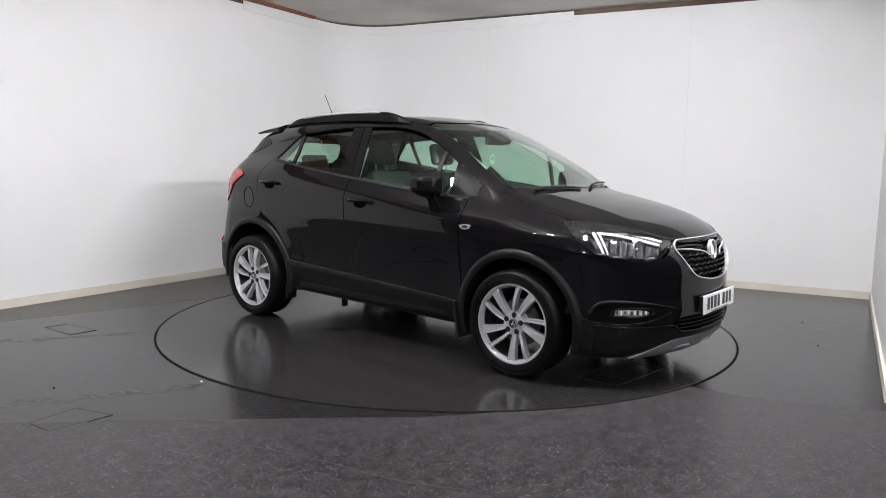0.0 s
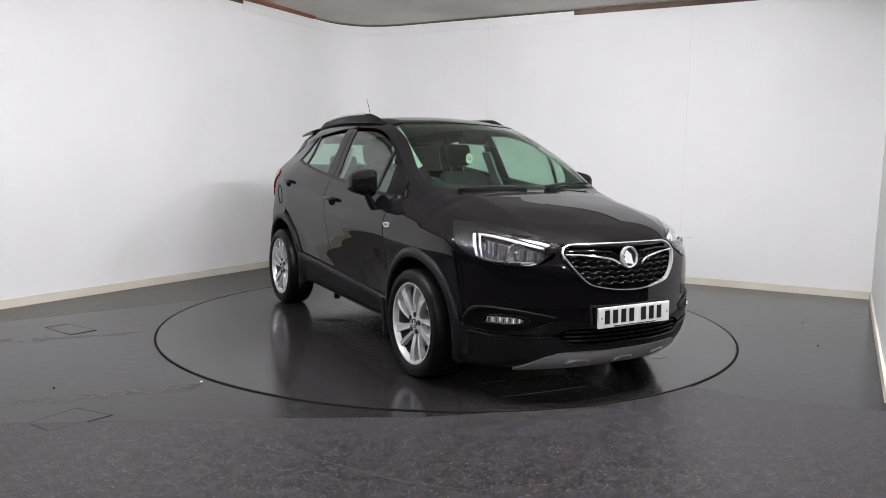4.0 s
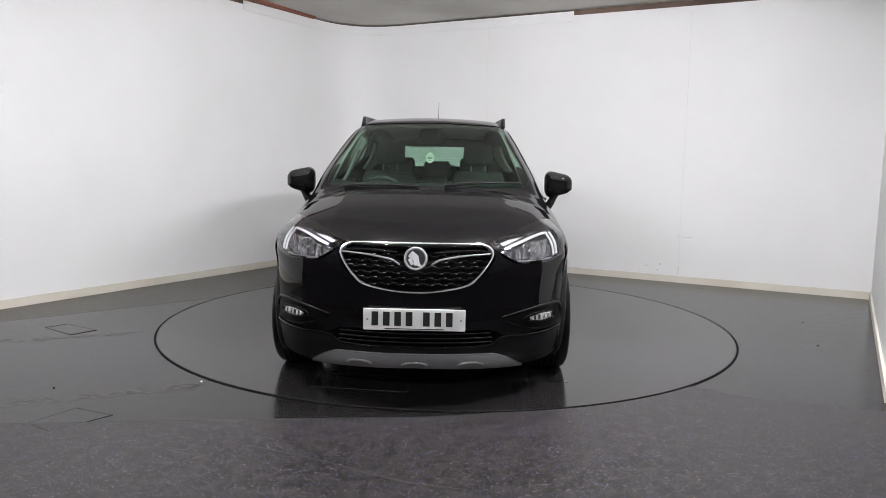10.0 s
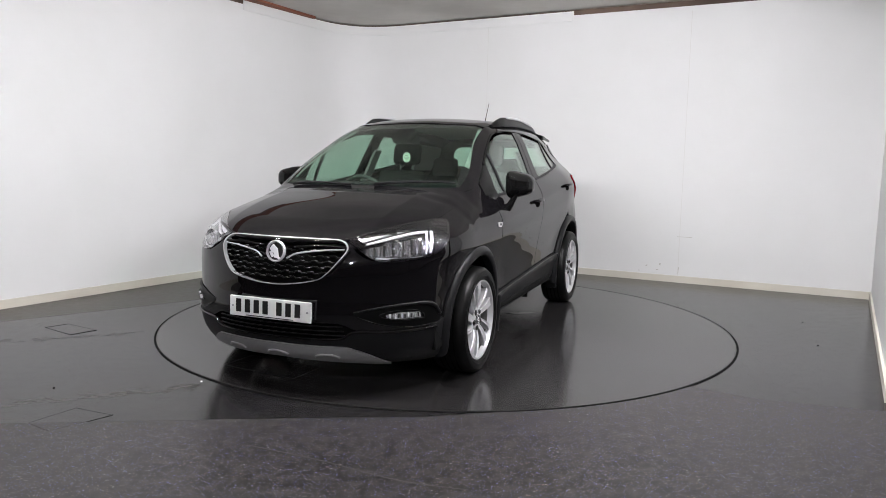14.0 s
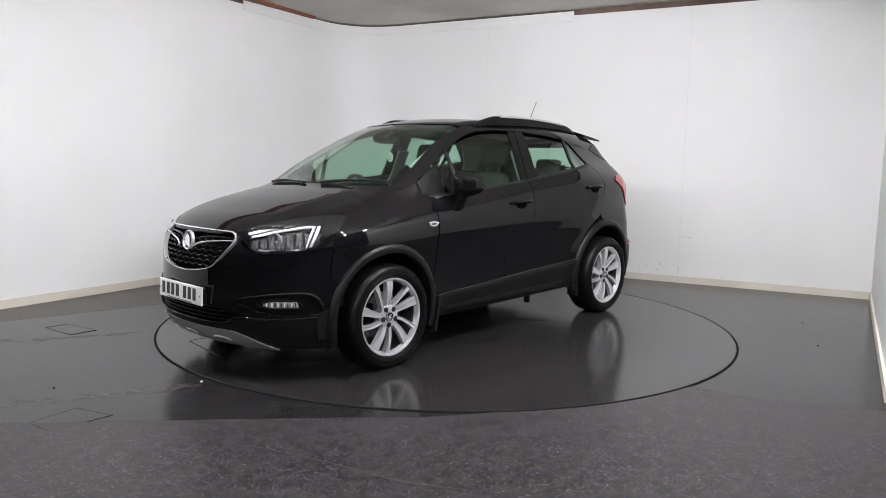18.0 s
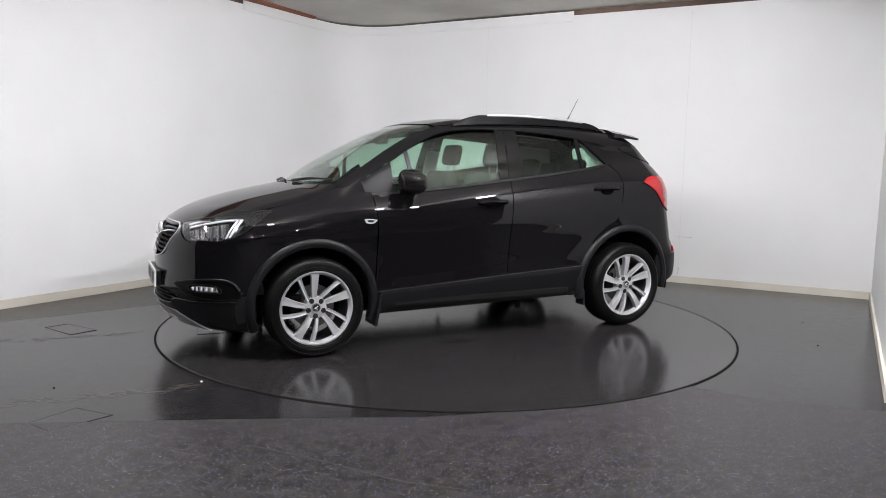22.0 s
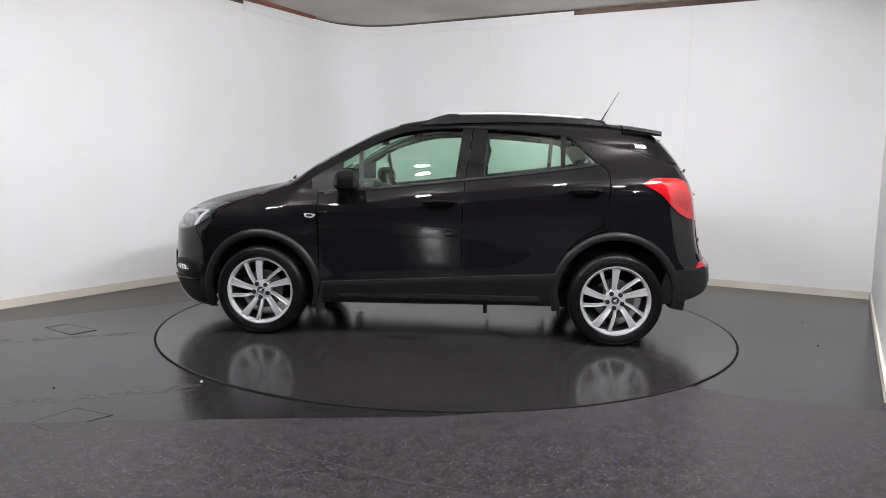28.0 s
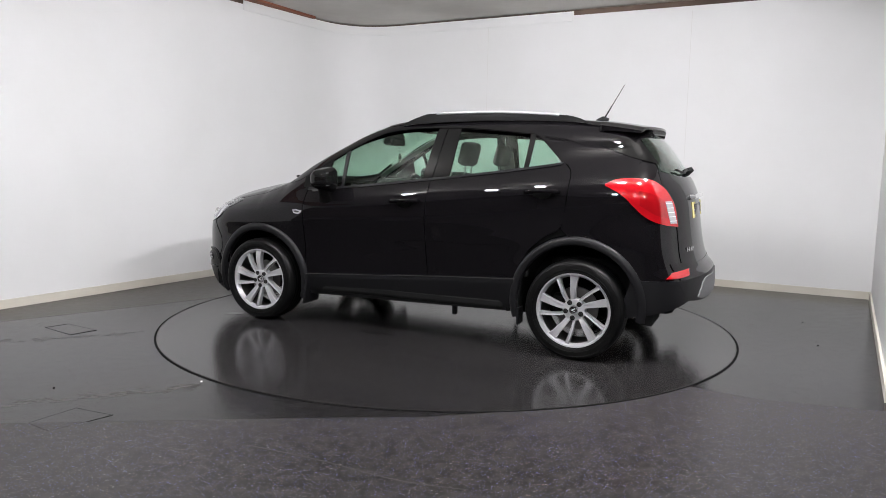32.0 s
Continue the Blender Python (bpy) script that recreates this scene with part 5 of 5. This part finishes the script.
# ---------------------------------------------------------------- wheels
def wheel(at, out, spin, size):
    """One wheel; its outer face looks along the car's y times out."""
    root = new("wheel")
    root.parent = car
    tagged(root, "silver twin-spoke alloy wheel with a black tyre")
    prof = [(0.252, 0.092), (0.256, 0.104), (0.275, 0.113), (0.305, 0.115), (0.328, 0.106), (0.3405, 0.088), (0.3435, 0.06), (0.3445, 0.0), (0.3435, -0.06), (0.3405, -0.088), (0.328, -0.106), (0.30, -0.113), (0.256, -0.104), (0.252, -0.092)]
    part("tyre", lathe_bm(prof, 96, closed=True), RUBBER, root, "black rubber tyre", smooth=True, angle=40)
    for y in (-0.05, -0.017, 0.017, 0.05):
        part("tread_groove", lathe_bm([(0.3446, y - 0.004), (0.3452, y), (0.3446, y + 0.004)], 64), GAP, root, smooth=True)
    for r, y in ((0.268, 0.1115), (0.284, 0.1150), (0.316, 0.1125)):
        part("sidewall_rib", lathe_bm([(r - 0.003, y - 0.002), (r - 0.001, y + 0.0012), (r + 0.001, y + 0.0012), (r + 0.003, y - 0.002)], 72), RUBBER, root, smooth=True)
    rim = part("rim", lathe_bm([(0.258, 0.102), (0.2555, 0.1065), (0.246, 0.105), (0.240, 0.094), (0.230, 0.074)], 96), ALLOY, root, "silver alloy rim", smooth=True, angle=35)
    # The barrel's shade is put into its colour: steel in place of alloy.
    part("rim_barrel", lathe_bm([(0.230, 0.074), (0.224, 0.03), (0.222, -0.09), (0.256, -0.105), (0.256, -0.10)], 72), STEEL, rim, "inner barrel, darker colour for shade", smooth=True, angle=35)
    for k in range(5):
        for a0, w_in, w_out, sweep in ((90.0, 0.033, 0.058, 6.0), (117.5, 0.020, 0.027, 14.0)):
            bm = bmesh.new()
            secs = []
            for i in range(9):
                t = i / 8
                r = 0.064 + (0.243 - 0.064) * t
                a = radians(a0 + 72 * k + sweep * (1 - t) ** 1.5)
                w = w_in + (w_out - w_in) * t ** 1.2 + 0.012 * max(0.0, t - 0.86) / 0.14
                y = 0.077 + 0.014 * math.sin(math.pi * t * 0.85) + 0.010 * t
                d, s = Vector((-math.cos(a), 0, math.sin(a))), Vector((math.sin(a), 0, math.cos(a)))
                secs.append([bm.verts.new(d * r + s * (q * w) + Vector((0, y + dy, 0))) for q, dy in ((-0.46, -0.040), (-0.5, -0.004), (-0.44, 0.0), (0.0, -0.0035), (0.44, 0.0), (0.5, -0.004), (0.46, -0.040))])
            for p, q in zip(secs, secs[1:]):
                for j in range(6):
                    bm.faces.new((p[j], p[j + 1], q[j + 1], q[j]))
                bm.faces.new((p[6], p[0], q[0], q[6]))
            bm.faces.new(secs[-1])
            part("spoke", bm, ALLOY, root, smooth=True, angle=20)
    part("hub", lathe_bm([(0.078, 0.02), (0.077, 0.074), (0.072, 0.079), (0.040, 0.083), (0.034, 0.083), (0.033, 0.078), (0, 0.078)], 40), ALLOY, root, smooth=True, angle=35)
    part("centre_cap", lathe_bm([(0.031, 0.076), (0.031, 0.087), (0.028, 0.089), (0.026, 0.0875), (0, 0.0875)], 28), LAMPBACK, root, smooth=True, angle=40)
    part("cap_ring", lathe_bm([(0.031, 0.0865), (0.0300, 0.0905), (0.0265, 0.0905), (0.026, 0.087)], 28), CHROME, root, smooth=True, angle=40)
    part("cap_mark", box_bm(0.030, 0.004, 0.008, (0, 0.0885, 0.004), 0.002, rot=pose(0, 0, 0, 0, 30, 0)), ALLOY, root)
    part("cap_mark", box_bm(0.024, 0.004, 0.006, (0, 0.0885, -0.006), 0.002, rot=pose(0, 0, 0, 0, -20, 0)), ALLOY, root)
    for k in range(5):
        a = radians(48 + 72 * k)
        part("bolt_hole", lathe_bm([(0.0175, 0.078), (0.0172, 0.0845), (0.0160, 0.0848), (0.0105, 0.0842), (0.0100, 0.0890), (0, 0.0890)], 16, at=(-0.0555 * math.cos(a), 0.001, 0.0555 * math.sin(a))), INK, root, smooth=True, angle=30)
    part("valve", tube_bm([(0.215, 0.06, -0.07), (0.205, 0.085, -0.067)], 0.005, 6), INK, root)
    part("brake_disc", lathe_bm([(0.05, 0.012), (0.150, 0.012), (0.152, 0.0), (0.05, 0.0)], 48), STEEL, root, smooth=True, angle=30)
    part("brake_caliper", box_bm(0.08, 0.06, 0.13, (0.12, 0.0, 0.03), 0.015), DARKMETAL, root)
    part("hub_carrier", lathe_bm([(0.10, -0.02), (0.10, -0.09), (0, -0.09)], 24), DARKMETAL, root)
    root.matrix_basis = Matrix.Translation(at) @ pose(0, 0, 0, 0, 0, 0 if out > 0 else 180) @ pose(0, 0, 0, 0, spin, 0) @ Matrix.Diagonal((size, 1, size, 1))
    return root


for sx, sy, spin in ((1, 1, 2), (-1, 1, 0), (1, -1, 36), (-1, -1, 57)):
    wheel((sx * AXLE, sy * 0.776, WHEEL_Z + 0.001 - (0.005 if sx > 0 else 0)), sy, spin, 0.949 if sx > 0 else 0.963)


# ---------------------------------------------------------------- inside the car
middle("headliner", ([(-1.50, 0.0), (-1.46, 0.45)], [(0.30, 0.0), (0.24, 0.50)], None, None), "top", TRIMGREY, car, 12, 16, off=-0.04, thick=0.01, label="grey cloth headliner")
both_sides("pillar_lining", ([(1.04, 0.690), (0.82, 0.655), (0.57, 0.605), (0.33, 0.555)], [(1.04, 0.630), (0.82, 0.600), (0.57, 0.555), (0.33, 0.505)], None, None), "top", TRIMPALE, car, 20, 4, off=-0.022, thick=0.01, label="pale grey pillar lining")
both_sides("centre_pillar_lining", ([(-0.17, 0.75), (-0.31, 0.75)], [(-0.19, 1.40), (-0.31, 1.40)], None, None), "side", TRIMPALE, car, 5, 14, off=-0.05, thick=0.02)
both_sides("rear_pillar_lining", ([(-1.16, 1.25), (-1.55, 1.25)], [(-0.98, 1.48), (-1.45, 1.45)], None, None), "side", TRIMGREY, car, 8, 6, off=-0.05, thick=0.02)
bm = box_bm(0.46, 1.36, 0.34, (0.88, 0, 0.88), 0.08, 4)
for v in bm.verts:
    if v.co.z > 0.9:
        v.co.z += 0.02 - 0.06 * abs(v.co.y) + 0.05 * (v.co.x - 0.88)
part("dashboard", bm, DASH, car, smooth=True)
part("instrument_hood", box_bm(0.22, 0.36, 0.12, (0.72, -0.36, 1.07), 0.05, 4), DASH, car, smooth=True)
for sy in (1, -1):
    part("door_card", box_bm(0.98, 0.05, 0.58, (0.34, sy * 0.775, 0.77), 0.02), DASH, car)
    part("door_card", box_bm(0.72, 0.05, 0.62, (-0.58, sy * 0.775, 0.82), 0.02), DASH, car)


def torus_bm(R, r, n=40, m=10):
    bm = bmesh.new()
    rows = [[bm.verts.new(((R + r * math.cos(b)) * math.cos(a), (R + r * math.cos(b)) * math.sin(a), r * math.sin(b))) for b in (2 * math.pi * j / m for j in range(m))] for a in (2 * math.pi * i / n for i in range(n))]
    for i in range(n):
        for j in range(m):
            bm.faces.new((rows[i][j], rows[(i + 1) % n][j], rows[(i + 1) % n][(j + 1) % m], rows[i][(j + 1) % m]))
    return bm


sw = part("steering_wheel", torus_bm(0.178, 0.016), DASH, car, "black steering wheel", smooth=True)
sw.matrix_basis = pose(0.46, -0.36, 1.0, 0, -66, 0)
part("steering_boss", box_bm(0.13, 0.15, 0.05, (0, 0, -0.03), 0.02, 3), DASH, sw, smooth=True)
for a in (0, 180, 90):
    part("steering_spoke", box_bm(0.13, 0.03, 0.02, (0.115, 0, -0.015), 0.006, rot=Matrix()), DASH, sw).matrix_basis = pose(0, 0, 0, 0, 0, a + 90)
part("interior_mirror", box_bm(0.035, 0.215, 0.060, (0.50, 0.0, 1.442), 0.016, 3), PITCH, car, smooth=True)
part("sensor_pod", box_bm(0.15, 0.15, 0.06, (0.54, 0.0, 1.468), 0.025, 3, rot=pose(0, 0, 0, 0, 26, 0)), PITCH, car, smooth=True)
bm = lathe_bm([(0, 0.002), (0.040, 0.002), (0.042, 0.0), (0.040, -0.002), (0, -0.002)], 32)
tag = part("hanging_tag", bm, TAG, car, "round pale paper tag hanging from the mirror")
tag.matrix_basis = pose(0.485, -0.004, 1.311, 0, 0, 90) @ Matrix.Diagonal((0.72, 1, 0.92, 1))
for z, w in ((0.014, 0.03), (0.002, 0.05), (-0.006, 0.045), (-0.020, 0.03)):
    part("tag_bar", box_bm(w, 0.007, 0.005, (0, 0, z)), DASH, tag)
part("tag_string", tube_bm([(0.486, -0.004, 1.355), (0.492, -0.002, 1.41)], 0.0012, 5), DASH, car)


def seat(x, y, w, back, head_z, rake):
    s = new("seat")
    s.parent = car
    bm = box_bm(0.50, w, 0.16, (x + 0.22, y, 0.60), 0.05, 3)
    part("seat_cushion", bm, FABRIC, s, smooth=True)
    bm = box_bm(0.13, w * 0.94, back, (0, 0, back / 2), 0.05, 3)
    for v in bm.verts:
        v.co.y *= 1.0 - 0.22 * max(0, v.co.z / back - 0.45)
        v.co.x += 0.03 * abs(v.co.y / w * 2) ** 2
    b = part("seat_backrest", bm, FABRIC, s, smooth=True)
    b.matrix_basis = pose(x, y, 0.62, 0, -rake, 0)
    bm = box_bm(0.085, 0.25, 0.18, (0, 0, 0), 0.038, 4)
    h = part("headrest", bm, FABRIC, s, smooth=True)
    hx = x - math.tan(radians(rake)) * (head_z - 0.62)
    h.matrix_basis = pose(hx, y, head_z, 0, -rake * 0.6, 0)
    for d in (-0.06, 0.06):
        part("headrest_post", tube_bm([(hx, y + d, head_z - 0.05), (hx + 0.02, y + d, head_z - 0.20)], 0.006, 8), CHROME, s, smooth=True)
    return s


for y in (0.37, -0.37):
    seat(-0.02, y, 0.50, 0.62, 1.345, 22)
for y in (0.34, 0.0, -0.34):
    seat(-0.86, y, 0.40 if y else 0.26, 0.56, 1.235 if y else 1.205, 22)
part("parcel_shelf", box_bm(0.45, 1.14, 0.02, (-1.42, 0, 1.08), 0.006), DASH, car)

# ---------------------------------------------------------------- what turns
HEADING = ((0, -38.87), (4, -59.63), (8, -80.34), (12, -101.39), (16, -122.23), (20, -142.95), (24, -163.69), (28, -184.03), (32, -204.25))


def heading(t):
    return float(np.interp(t, [h[0] for h in HEADING], [h[1] for h in HEADING]))


def motions():
    walk(car, [(t, pose(0, 0, 0.004, 0, 0, heading(t)) @ pose(0.034, -0.128, 0)) for t in range(0, 33, 2)])
    walk(turntable, [(t, pose(0, 0, 0, 0, 0, heading(t))) for t in range(0, 33, 2)])


motions()
